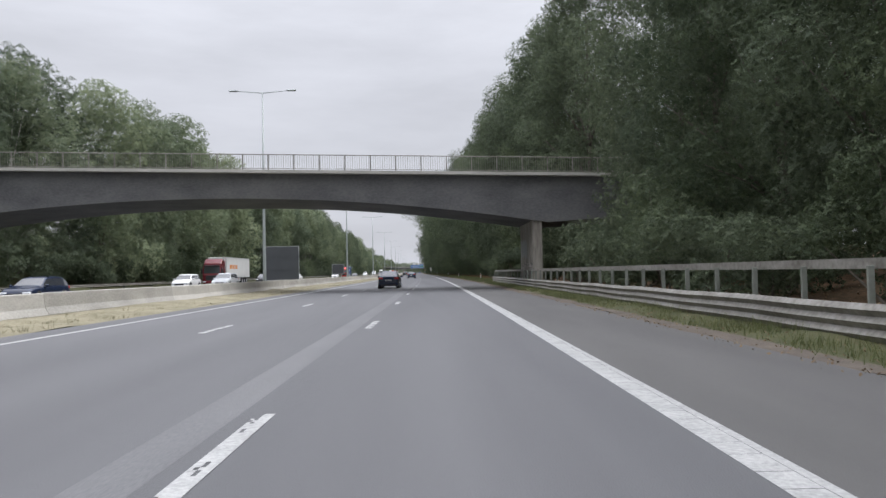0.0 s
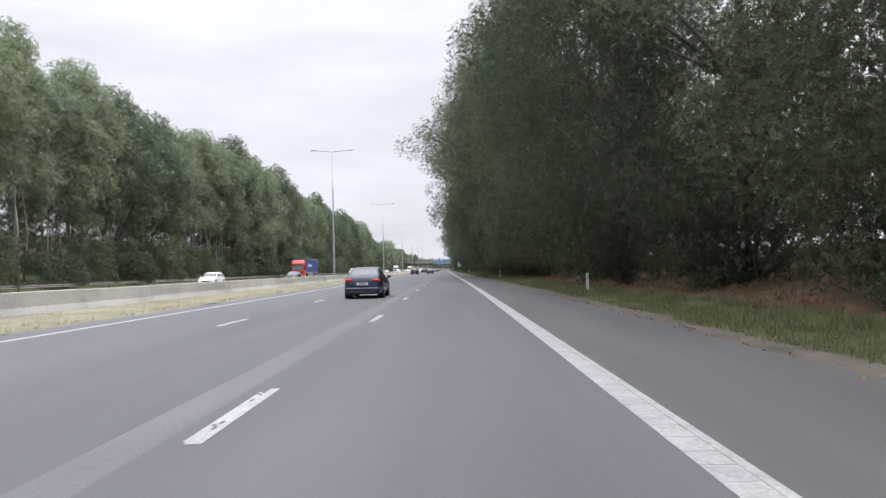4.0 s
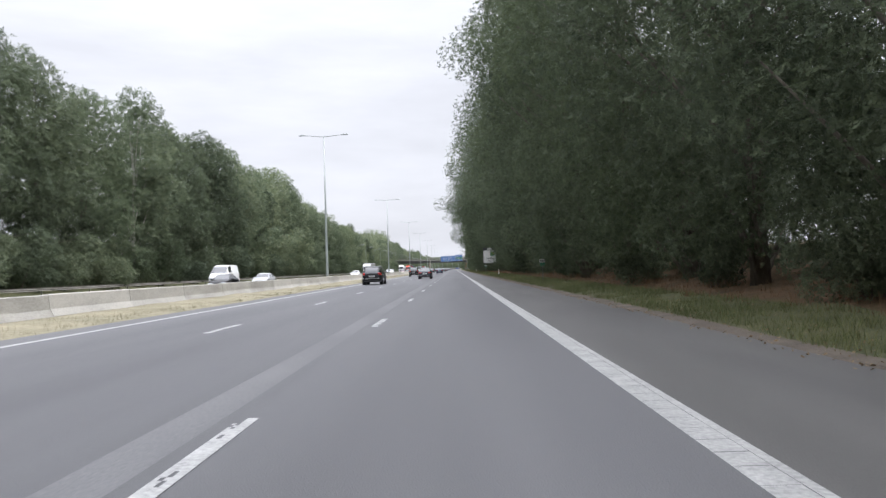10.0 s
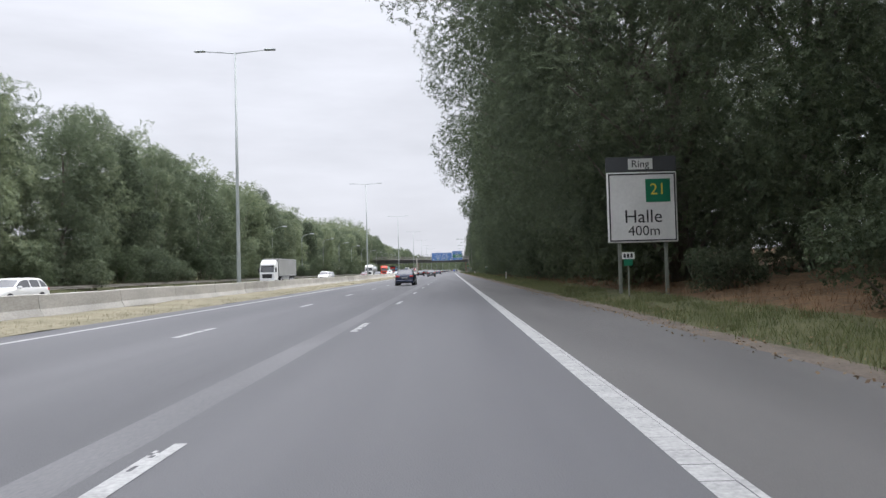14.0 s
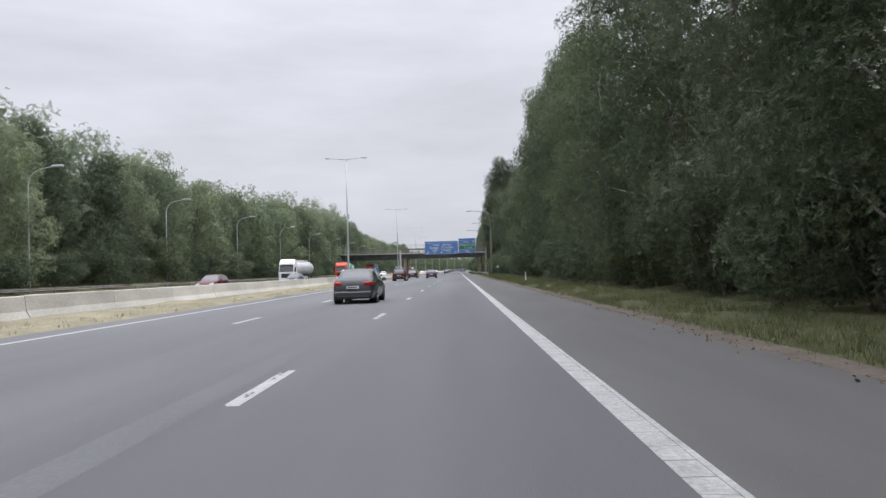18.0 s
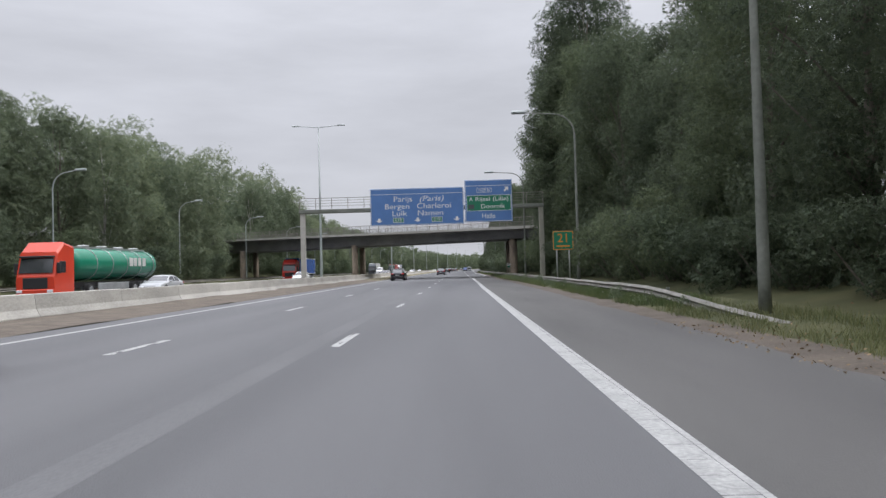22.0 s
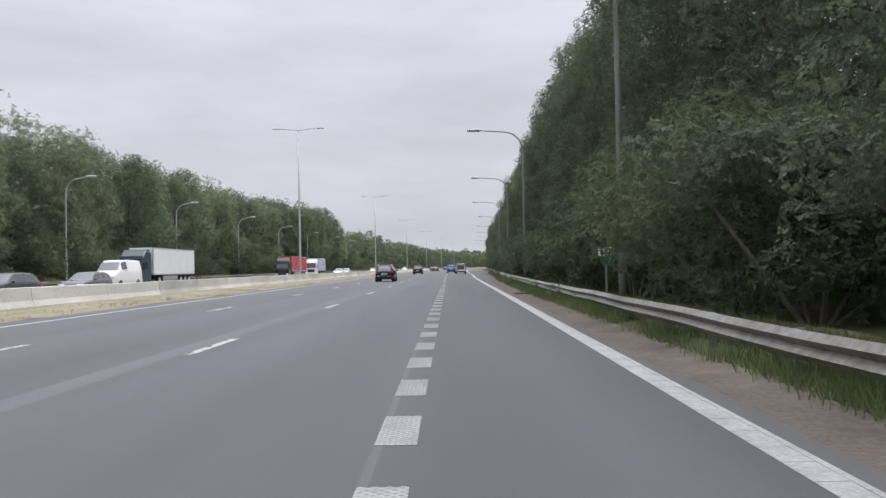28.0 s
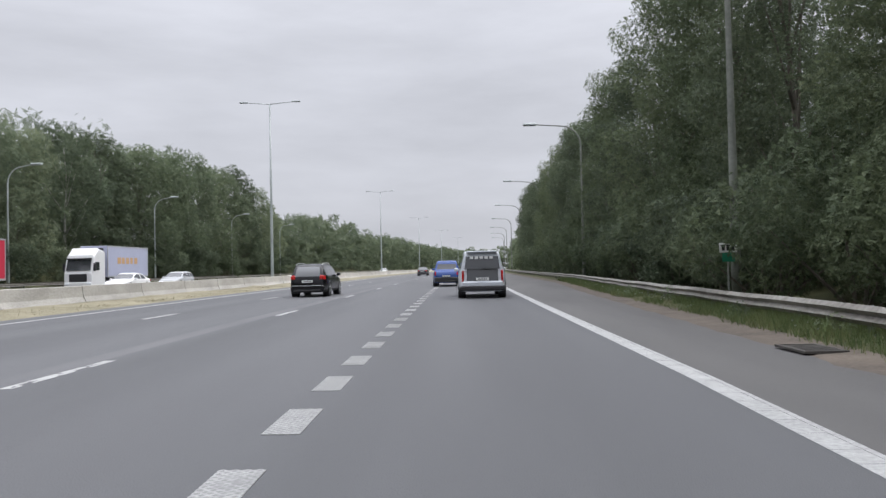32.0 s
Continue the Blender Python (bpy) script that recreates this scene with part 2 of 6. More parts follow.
LAMPGREY = vary(material("lamp_pole_grey", (0.36, 0.39, 0.38), 0.55, 0.3), (0.3, 0.33, 0.325), (0.43, 0.46, 0.45), 0.8, 9, 0.4)
DARKPOLE = vary(material("weathered_pole", (0.17, 0.18, 0.16), 0.75, 0.1), (0.12, 0.13, 0.11), (0.23, 0.24, 0.21), 0.8, 9, 0.4)
BARK = vary(material("bark", (0.12, 0.1, 0.08), 0.95, spec=0.2), (0.07, 0.06, 0.048), (0.2, 0.18, 0.15), 1.2, 12, 0.5, 0.8, 18, (1, 1, 0.3))
BIRCH = vary(material("birch_bark", (0.5, 0.48, 0.44), 0.85, spec=0.2), (0.16, 0.15, 0.14), (0.6, 0.58, 0.54), 1.5, 9, 0.5, 0.5, 18, (1, 1, 2))
PALE_BARK = vary(material("pale_bark", (0.25, 0.24, 0.21), 0.9, spec=0.2), (0.13, 0.125, 0.11), (0.33, 0.32, 0.29), 1.5, 9, 0.5, 0.5, 18, (1, 1, 0.5))
COLUMN = vary(material("stained_column", (0.25, 0.2, 0.15), 0.9, spec=0.25), (0.1, 0.085, 0.07), (0.36, 0.29, 0.22), 0.6, 4, 0.4, 0.5, 25, (1, 1, 0.35))
PIER = vary(material("streaked_concrete", (0.34, 0.31, 0.27), 0.9, spec=0.25), (0.15, 0.135, 0.115), (0.42, 0.39, 0.345), 1.1, 7, 0.35, 0.4, 25, (1, 1, 0.14))
SPRAY_DARK = vary(material("dark_spray_paint", (0.06, 0.06, 0.065), 0.8), (0.05, 0.05, 0.055), (0.14, 0.13, 0.12), 2.5, 20, 0.5)
SPRAY_PALE = vary(material("pale_spray_paint", (0.4, 0.36, 0.33), 0.8), (0.27, 0.24, 0.215), (0.44, 0.39, 0.36), 1.6, 15, 0.5)
SPRAY_GREY = vary(material("grey_spray_paint", (0.3, 0.31, 0.31), 0.8), (0.22, 0.225, 0.22), (0.36, 0.365, 0.36), 1.6, 15, 0.5)
YELLOW_MARK = material("yellow_marking_spray", (0.55, 0.6, 0.05), 0.7)
IRON = vary(material("cast_iron", (0.06, 0.058, 0.055), 0.7, 0.4), (0.04, 0.038, 0.036), (0.11, 0.1, 0.09), 3, 30, 0.4, 0.3, 40)
# Haze is put into these leaf colours: raised and cooled, MID and LIGHT most.
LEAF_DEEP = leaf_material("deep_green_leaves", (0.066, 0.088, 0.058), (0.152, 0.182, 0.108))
LEAF_BUSH = leaf_material("mid_green_leaves", (0.064, 0.088, 0.052), (0.15, 0.18, 0.098))
LEAF_MID_HAZED = leaf_material("green_leaves", (0.104, 0.134, 0.088), (0.205, 0.24, 0.145))
LEAF_LIGHT_HAZED = leaf_material("light_green_leaves", (0.13, 0.165, 0.105), (0.25, 0.29, 0.17))

# ---------------------------------------------------------------- the line of the road


def bend(s):
    """Sideways shift and slope of the motorway's axis at s metres along it."""
    if s < 190:
        return -(190 - s) ** 2 / 13200, (190 - s) / 6600
    if s < 950:
        return 0.0, 0.0
    return (s - 950) ** 2 / 8000, (s - 950) / 4000


def at(s, u, z=0.0):
    """The point u metres to the right of the axis (the paint line by the hard shoulder)."""
    x, k = bend(s)
    a = math.atan(k)
    return Vector((x + u * math.cos(a), s - u * math.sin(a), z))


def stand(s, u, z=0.0, turn=0.0, tilt=0.0, roll=0.0):
    """A pose on the road, facing along it; turn is to the left, in degrees."""
    p = at(s, u, z)
    return pose(p.x, p.y, p.z, tilt, roll, turn - math.degrees(math.atan(bend(s)[1])))


def mesh_of(bm, name, smooth=False):
    me = bpy.data.meshes.new(name)
    bmesh.ops.recalc_face_normals(bm, faces=bm.faces)
    bm.to_mesh(me)
    bm.free()
    if smooth:
        me.polygons.foreach_set("use_smooth", [True] * len(me.polygons))
    return me


def part(name, bm, mat, parent=None, label="", smooth=False, m=None):
    me = bm if isinstance(bm, bpy.types.Mesh) else mesh_of(bm, name, smooth)
    if mat is not None and not me.materials:
        me.materials.append(mat)
    ob = new(name, me)
    if parent is not None:
        ob.parent = parent
    if m is not None:
        ob.matrix_basis = m
    if label:
        ob["label"] = label
    return ob


def empty(name, label, category, m=None, group="", kind=""):
    ob = new(name)
    ob.empty_display_size = 0.2
    if m is not None:
        ob.matrix_basis = m
    return tagged(ob, label, category, group, kind)


def box(bm, x0, x1, y0, y1, z0, z1, bevel=0.0):
    """A bevelled box into bm."""
    r = bmesh.ops.create_cube(bm, size=1.0)
    vs = r["verts"]
    bmesh.ops.transform(bm, verts=vs, matrix=Matrix.Translation(((x0 + x1) / 2, (y0 + y1) / 2, (z0 + z1) / 2)) @ Matrix.Diagonal((x1 - x0, y1 - y0, z1 - z0, 1)))
    if bevel:
        es = list({e for v in vs for e in v.link_edges})
        bmesh.ops.bevel(bm, geom=es, offset=bevel, segments=1, affect="EDGES")
    return bm


def tube(bm, pts, radii, seg=10):
    """A round bar along points, with a radius at each."""
    rings = []
    pts = [Vector(p) for p in pts]
    for i, p in enumerate(pts):
        d = (pts[min(i + 1, len(pts) - 1)] - pts[max(i - 1, 0)]).normalized()
        q = d.to_track_quat("Z", "Y")
        r = radii if isinstance(radii, (int, float)) else radii[i]
        rings.append([bm.verts.new(p + q @ Vector((r * math.cos(2 * math.pi * k / seg), r * math.sin(2 * math.pi * k / seg), 0))) for k in range(seg)])
    for a, b in zip(rings, rings[1:]):
        for k in range(seg):
            bm.faces.new((a[k], a[(k + 1) % seg], b[(k + 1) % seg], b[k]))
    bm.faces.new(list(reversed(rings[0])))
    bm.faces.new(rings[-1])
    return bm


def sweep(profile, s0, s1, step=10.0, closed=False, wobble=0.0):
    """A strip or a bar along the road: profile of (u, z)."""
    bm = bmesh.new()
    n = max(1, round((s1 - s0) / step))
    rows = []
    for i in range(n + 1):
        s = s0 + (s1 - s0) * i / n
        rows.append([bm.verts.new(at(s, u, z + (wobble * (noise.noise(Vector((s * 0.35, u * 0.9, 3.1)))) if wobble else 0))) for u, z in profile])
    m = len(profile)
    for a, b in zip(rows, rows[1:]):
        for k in range(m if closed else m - 1):
            bm.faces.new((a[k], a[(k + 1) % m], b[(k + 1) % m], b[k]))
    if closed:
        bm.faces.new(rows[0])
        bm.faces.new(list(reversed(rows[-1])))
    return bm


# ---------------------------------------------------------------- ground, roads, verges
END = 1900.0
gb = bmesh.new()
for i in range(13):
    for j in range(13):
        gb.verts.new((-3000 + 500 * i, -1500 + 500 * j, -0.35))
gb.verts.ensure_lookup_table()
for i in range(12):
    for j in range(12):
        gb.faces.new([gb.verts[k] for k in (i * 13 + j, (i + 1) * 13 + j, (i + 1) * 13 + j + 1, i * 13 + j + 1)])
FLOOR = vary(material("woodland_floor", (0.06, 0.06, 0.03), 0.95, spec=0.2), (0.025, 0.035, 0.014), (0.09, 0.085, 0.04), 0.05, 0.6, 0.5)
tagged(part("ground", gb, FLOOR), "leaf-strewn woodland ground reaching to the horizon", "ground", kind="structure")

# past the second bridge the edge line swings out round a slip lane
SLIP = [(-60, 0.0), (720, 0.0), (737, 0.1), (760, 0.13), (768.8, 0.25), (771.5, 0.77), (776, 1.65), (785, 2.45), (796, 2.78), (827, 2.78), (850, 2.56), (880, 2.9), (905, 3.15), (933, 3.45), (960, 4.2), (1000, 4.4), (END, 4.4)]
KERB = [(-60, 3.0), (735, 3.0), (757, 2.65), (785, 2.95), (800, 3.1), (854, 3.0), (881, 3.25), (907, 3.9), (934, 5.3), (961, 6.2), (985, 7.4), (1005, 8.8), (1040, 9.2), (END, 9.2)]


RAIL = [(-60, 4.45), (686, 4.5), (756, 4.75), (800, 4.3), (854, 3.9), (881, 4.45), (908, 5.35), (935, 6.65), (963, 7.7), (985, 8.9), (1005, 10.2), (1040, 10.6), (END, 10.6)]


def read(table, s):
    for (a, p), (b, q) in zip(table, table[1:]):
        if s <= b:
            return p + (q - p) * (s - a) / (b - a)
    return table[-1][1]


def slip(s):
    """The edge line beside the shoulder."""
    return read(SLIP, s)


def edge(s):
    """The outer edge of the asphalt."""
    return read(KERB, s)


def ribbon(name, left, right, s0, s1, z, mat, step=10.0, parent=None):
    """A flat band between two lines given by functions of s."""
    bm = bmesh.new()
    n = max(1, round((s1 - s0) / step))
    prev = None
    for i in range(n + 1):
        s = s0 + (s1 - s0) * i / n
        row = (bm.verts.new(at(s, left(s), z)), bm.verts.new(at(s, right(s), z)))
        if prev:
            bm.faces.new((prev[0], prev[1], row[1], row[0]))
        prev = row
    return part(name, bm, mat, parent)


tagged(ribbon("road", lambda s: -12.0, lambda s: slip(s) + 0.1, -60, 768, 0.0, ASPHALT), "worn grey asphalt motorway carriageway with three lanes", "road", kind="structure")
tagged(ribbon("road", lambda s: -12.0, lambda s: slip(s) + 0.1, 768, END, 0.0, NEW_ASPHALT, 1.0), "darker asphalt carriageway widening into a slip lane", "road", kind="structure")
tagged(ribbon("pavement", lambda s: slip(s) + 0.06, edge, -60, 768, -0.004, SHOULDER), "dark asphalt hard shoulder beside the carriageway", "hard shoulder", kind="structure")
tagged(ribbon("pavement", lambda s: slip(s) + 0.06, edge, 768, END, -0.004, SHOULDER, 1.0), "dark asphalt margin beside the slip lane", "hard shoulder", kind="structure")
tagged(part("road", sweep([(-37.5, -0.01), (-21.5, -0.01)], -60, END), ASPHALT), "grey asphalt carriageway for oncoming traffic", "road", kind="structure")
STRIP = [(-15.4, 0.1), (-14.0, 0.09), (-12.6, 0.05), (-12.0, -0.02)]
for s0, s1, mat, label in ((-60, 640, DRY, "strip of sun-bleached dry grass along the median"), (640, 765, DIRT, "bare grey-brown dirt strip along the median"), (765, END, DRY, "strip of sun-bleached dry grass along the median")):
    tagged(part("ground", sweep(STRIP, s0, s1, 2.5, wobble=0.12), mat), label, "median strip", kind="structure")
tagged(part("ground", sweep([(-21.5, -0.03), (-18.5, 0.08), (-15.4, 0.02)], -60, END, 5, wobble=0.1), GRASS), "grassy median between the barriers", "grass strip", kind="structure")
tagged(part("ground", sweep([(-43.5, 1.0), (-42, 0.5), (-37.5, -0.03)], -60, END, 6, wobble=0.3), GRASS), "green grassy foot of the bank beside the far carriageway", "bank", kind="structure")
# FLOOR instead of grass: its dark colour stands in for shade under the trees
tagged(part("ground", sweep([(-140, 14.0), (-110, 12.5), (-75, 9.0), (-60, 6.0), (-47, 2.2), (-43.5, 1.0)], -60, END, 6, wobble=0.3), FLOOR), "leaf-strewn wooded bank rising above the far carriageway, darkened for tree shade", "bank", kind="structure")


def verge(name, u0, u1, z0, z1, mat, label, step=2.5, wob=0.1, wide=True, s0=-60, s1=END):
    bm = bmesh.new()
    n = round((s1 - s0) / step)
    prev = None
    for i in range(n + 1):
        s = s0 + step * i
        e = edge(s)
        row = []
        for k in range(5):
            f = k / 4
            u = e + u0 + ((u1 if s > 680 or wide else 0.45 * u1) - u0) * f
            z = z0 + (z1 - z0) * f + wob * noise.noise(Vector((s * 0.5, u * 1.3, 9.7))) * (1 if 0 < k else 0.2)
            if k == 0:
                z = -0.012
            if k == 0 and wide and s > 680:
                u += 0.3
            if k == 0:
                u += 0.2 * noise.noise(Vector((s * 0.3, 5.0, z1))) + 0.14 * noise.noise(Vector((s * 1.1, 2.0, z1))) + 0.08 * noise.noise(Vector((s * 2.9, 2.0, z1)))
            row.append(bm.verts.new(at(s, max(u, slip(s) + 0.2 + 0.02 * k), z)))
        if prev:
            for k in range(4):
                bm.faces.new((prev[k], prev[k + 1], row[k + 1], row[k]))
        prev = row
    return tagged(part(name, bm, mat), label, "verge", kind="structure")


verge("ground", -0.12, 0.75, 0.006, 0.03, DIRT, "bare dusty dirt margin along the shoulder", 0.5, 0.03, False)
verge("ground", 0.24, 3.2, 0.012, 0.22, GRASS, "green grass verge beside the shoulder", 0.5, 0.1)
verge("ground", 3.0, 24.0, 0.2, 2.6, LITTER, "brown leaf litter under the roadside trees", 2.0, 0.16, s1=560)
verge("ground", 3.0, 24.0, 0.2, 2.6, FLOOR, "dark woodland ground under the roadside trees", 2.0, 0.16, s0=560)

# ---------------------------------------------------------------- road markings
def marking(name, label):
    return empty(name, label, "road marking", kind="structure")


def dash_mesh(name, width, length, wear=0.0):
    """A thin painted block lying on the road."""
    if wear:
        v, f = [], []
        nx, ny = 5, max(6, round(length / 0.07))
        for i in range(nx):
            for j in range(ny):
                x, y = -width / 2 + width * (i + 0.5) / nx, -length * (j + 0.5) / ny
                if noise.noise(Vector((x * 9, y * 2.2, wear))) + 0.5 * noise.noise(Vector((x * 30, y * 9, wear))) > 0.36 - 0.1 * (i in (0, nx - 1)):
                    continue
                k, hx, hy = len(v), width / nx / 2, length / ny / 2
                v += [(x - hx, y - hy, 0.004), (x + hx, y - hy, 0.004), (x + hx, y + hy, 0.004), (x - hx, y + hy, 0.004)]
                f.append((k, k + 1, k + 2, k + 3))
        me = bpy.data.meshes.new(name)
        me.from_pydata(v, [], f)
        me.materials.append(PAINT)
        return me
    # a broad block: a grey ground with a raised waffle of paler bars
    bm = bmesh.new()
    box(bm, -width / 2, width / 2, -length, 0, 0.0, 0.004)
    base_faces = len(bm.faces)
    for turn in (1, -1):
        for k in range(-4, 20):
            y0 = -length + k * 0.065 if turn > 0 else -length + k * 0.065
            x0, x1 = -width / 2, width / 2
            ya, yb = (y0, y0 + width * 0.8) if turn > 0 else (y0 + width * 0.8, y0)
            if min(ya, yb) < -length or max(ya, yb) > 0:
                lo, hi = -length, 0.0
                t0 = max(0.0, min((lo - ya) / (yb - ya), (hi - ya) / (yb - ya)))
                t1 = min(1.0, max((lo - ya) / (yb - ya), (hi - ya) / (yb - ya)))
                if t1 - t0 < 0.05:
                    continue
                x0, x1, ya, yb = x0 + width * t0, x0 + width * t1, ya + (yb - ya) * t0, ya + (yb - ya) * t1
            w = 0.013
            bm.faces.new([bm.verts.new(p) for p in ((x0, ya - w, 0.006 + 0.001 * turn), (x1, yb - w, 0.006 + 0.001 * turn), (x1, yb + w, 0.006 + 0.001 * turn), (x0, ya + w, 0.006 + 0.001 * turn))])
    me = mesh_of(bm, name)
    me.materials.append(PAINT_GREY)
    me.materials.append(PAINT)
    for k, face in enumerate(me.polygons):
        face.material_index = 0 if k < base_faces else 1
        if k >= base_faces and face.normal.z < 0:
            face.flip()
    return me


def half_width(s):
    """The edge line is a little narrower from the long straight on."""
    return 0.165 if s < 360 else 0.14 if s > 400 else 0.165 - 0.025 * (s - 360) / 40


tagged(ribbon("trim", lambda s: slip(s) + 0.085, lambda s: slip(s) + half_width(s), -60, 1500, 0.002, PAINT, 0.75), "outer strip of the white edge line along the hard shoulder", "road marking", kind="structure")
ev, ef = [], []
s = -60.0
while s < 1500:
    step = 0.34 + 0.3 * abs(noise.noise(Vector((s * 1.7, 3.0, 8.0)))) if s < 1050 else 6.0
    gap = 0.006 + 0.02 * max(0.0, noise.noise(Vector((s * 0.9, 7.0, 2.0)))) if s < 1050 else 0.0
    k = len(ev)
    for a, b in ((s, -half_width(s)), (s, 0.08 - 0.012 * abs(noise.noise(Vector((s * 3.1, 1.0, 5.0))))), (s + step - gap, 0.078 - 0.014 * abs(noise.noise(Vector((s * 2.3, 9.0, 5.0))))), (s + step - gap, -half_width(s))):
        ev.append(at(a, slip(a) + b, 0.003))
    ef.append((k, k + 1, k + 2, k + 3))
    s += step
me = bpy.data.meshes.new("trim")
me.from_pydata(ev, [], ef)
tagged(part("trim", me, PAINT), "broad white ribbed edge line along the hard shoulder", "road marking", kind="structure")
tagged(ribbon("trim", lambda s: -11.0, lambda s: -10.82, -60, 1500, 0.005, PAINT), "narrow white edge line beside the median", "road marking", kind="structure")
tagged(ribbon("trim", lambda s: -22.6, lambda s: -22.4, -60, 1500, 0.004, PAINT), "white edge line of the far carriageway", "road marking", kind="structure")
lane_a = marking("trim", "white dashes between the slow and the middle lane")
lane_b = marking("trim", "white dashes between the middle and the fast lane")
blocks = marking("trim", "row of short broad white blocks beside the slip lane")
DASH = [dash_mesh("dash", 0.17, 2.5, 1.3 + 2.7 * k) for k in range(5)]
BLOCK = dash_mesh("block", 0.31, 1.0)
for k in range(-4, 112):
    for root, u, shift in ((lane_a, -3.72, 0.0), (lane_b, -7.48, -0.4)):
        part("dash", DASH[(k * 7 + int(-u)) % 5], None, root, m=stand(12.5 * k + shift, u, 0.001))
BLOCK_LINE = [(769, -0.02), (855, -0.04), (958, 0.07), (1100, 0.07)]
for k in range(144):
    part("block", BLOCK, None, blocks, m=stand(769.58 + 1.9885 * k, read(BLOCK_LINE, 769.58 + 1.9885 * k), 0.001))

tagged(ribbon("trim", lambda s: -4.42 + 0.07 * noise.noise(Vector((s * 0.07, 1, 1))), lambda s: -3.97, -8, 540, 0.0012, SEAM, 3.0), "pale strip of renewed asphalt along the lane joint", "asphalt seam", kind="structure")
tagged(ribbon("trim", lambda s: -4.4 + 0.07 * noise.noise(Vector((s * 0.07, 1, 1))), lambda s: -3.98, 540, 725, 0.0012, FAINT_SEAM, 3.0), "faint strip of renewed asphalt along the lane joint", "asphalt seam", kind="structure")
tagged(ribbon("trim", lambda s: -0.2, lambda s: -0.13, 768, 890, 0.0012, FAINT_SEAM, 3.0), "pale joint between old and new asphalt", "asphalt seam", kind="structure")


tagged(ribbon("trim", lambda s: -4.3 + 0.06 * noise.noise(Vector((s * 0.07, 1, 1))), lambda s: -3.86, 742, 1120, 0.0012, FAINT_SEAM, 3.0), "pale strip of renewed asphalt along the lane joint", "asphalt seam", kind="structure")


def patch(name, s0, s1, u0, u1, mat, label, skew=0.0):
    bm = bmesh.new()
    n = 8
    lo = [bm.verts.new(at(s0 + skew * k / n + 0.12 * noise.noise(Vector((k, s0, 1))), u0 + (u1 - u0) * k / n, 0.0010)) for k in range(n + 1)]
    hi = [bm.verts.new(at(s1 + skew * k / n + 0.12 * noise.noise(Vector((k, s1, 4))), u0 + (u1 - u0) * k / n, 0.0010)) for k in range(n + 1)]
    for k in range(n):
        bm.faces.new((lo[k], lo[k + 1], hi[k + 1], hi[k]))
    tagged(part(name, bm, mat), label, "road patch", kind="structure")


patch("trim", 219.8, 220.25, -3.6, -0.1, PALE_PATCH, "pale repair across the slow lane", 1.0)
patch("trim", 220.8, 223.5, -0.15, 0.7, PATCH, "dark repair under the edge line", 1.0)
patch("trim", 763.6, 766.3, 0.25, 2.6, PATCH, "dark stain on the shoulder under the bridge", 0.4)
patch("trim", 769.5, 769.95, -2.96, -2.5, PATCH, "short dark crack in the slow lane", 0.2)

# ---------------------------------------------------------------- concrete barrier and guard rails
barrier = empty("concrete_barrier", "long pale precast concrete median barrier with weathered faces", "barrier", kind="structure")
bb = bmesh.new()
prof = [(-0.30, 0.0), (-0.30, 0.08), (-0.17, 0.32), (-0.11, 0.80), (-0.08, 0.82), (0.08, 0.82), (0.11, 0.80), (0.17, 0.32), (0.30, 0.08), (0.30, 0.0)]
ra = [bb.verts.new((x, 0.015, z)) for x, z in prof]
rb = [bb.verts.new((x, 5.985, z)) for x, z in prof]
for k in range(len(prof)):
    bb.faces.new((ra[k], ra[(k + 1) % len(prof)], rb[(k + 1) % len(prof)], rb[k]))
bb.faces.new(ra)
bb.faces.new(list(reversed(rb)))
SEG = mesh_of(bb, "barrier_segment")
SEG.materials.append(CONCRETE)
for k in range(-4, 206):
    part("barrier_segment", SEG, None, barrier, m=stand(6.0 * k, -15.7, 0.02 + 0.012 * math.sin(k * 2.3)))


def wave(z0, z1, depth=0.08, waves=2):
    """The cross-section of a corrugated guard rail, open to the back."""
    pts = []
    n = waves * 4
    for k in range(n + 1):
        pts.append((-depth * (0.5 - 0.5 * math.cos(2 * math.pi * waves * k / n)), z0 + (z1 - z0) * k / n))
    return pts + [(u + 0.012, z) for u, z in reversed(pts)]


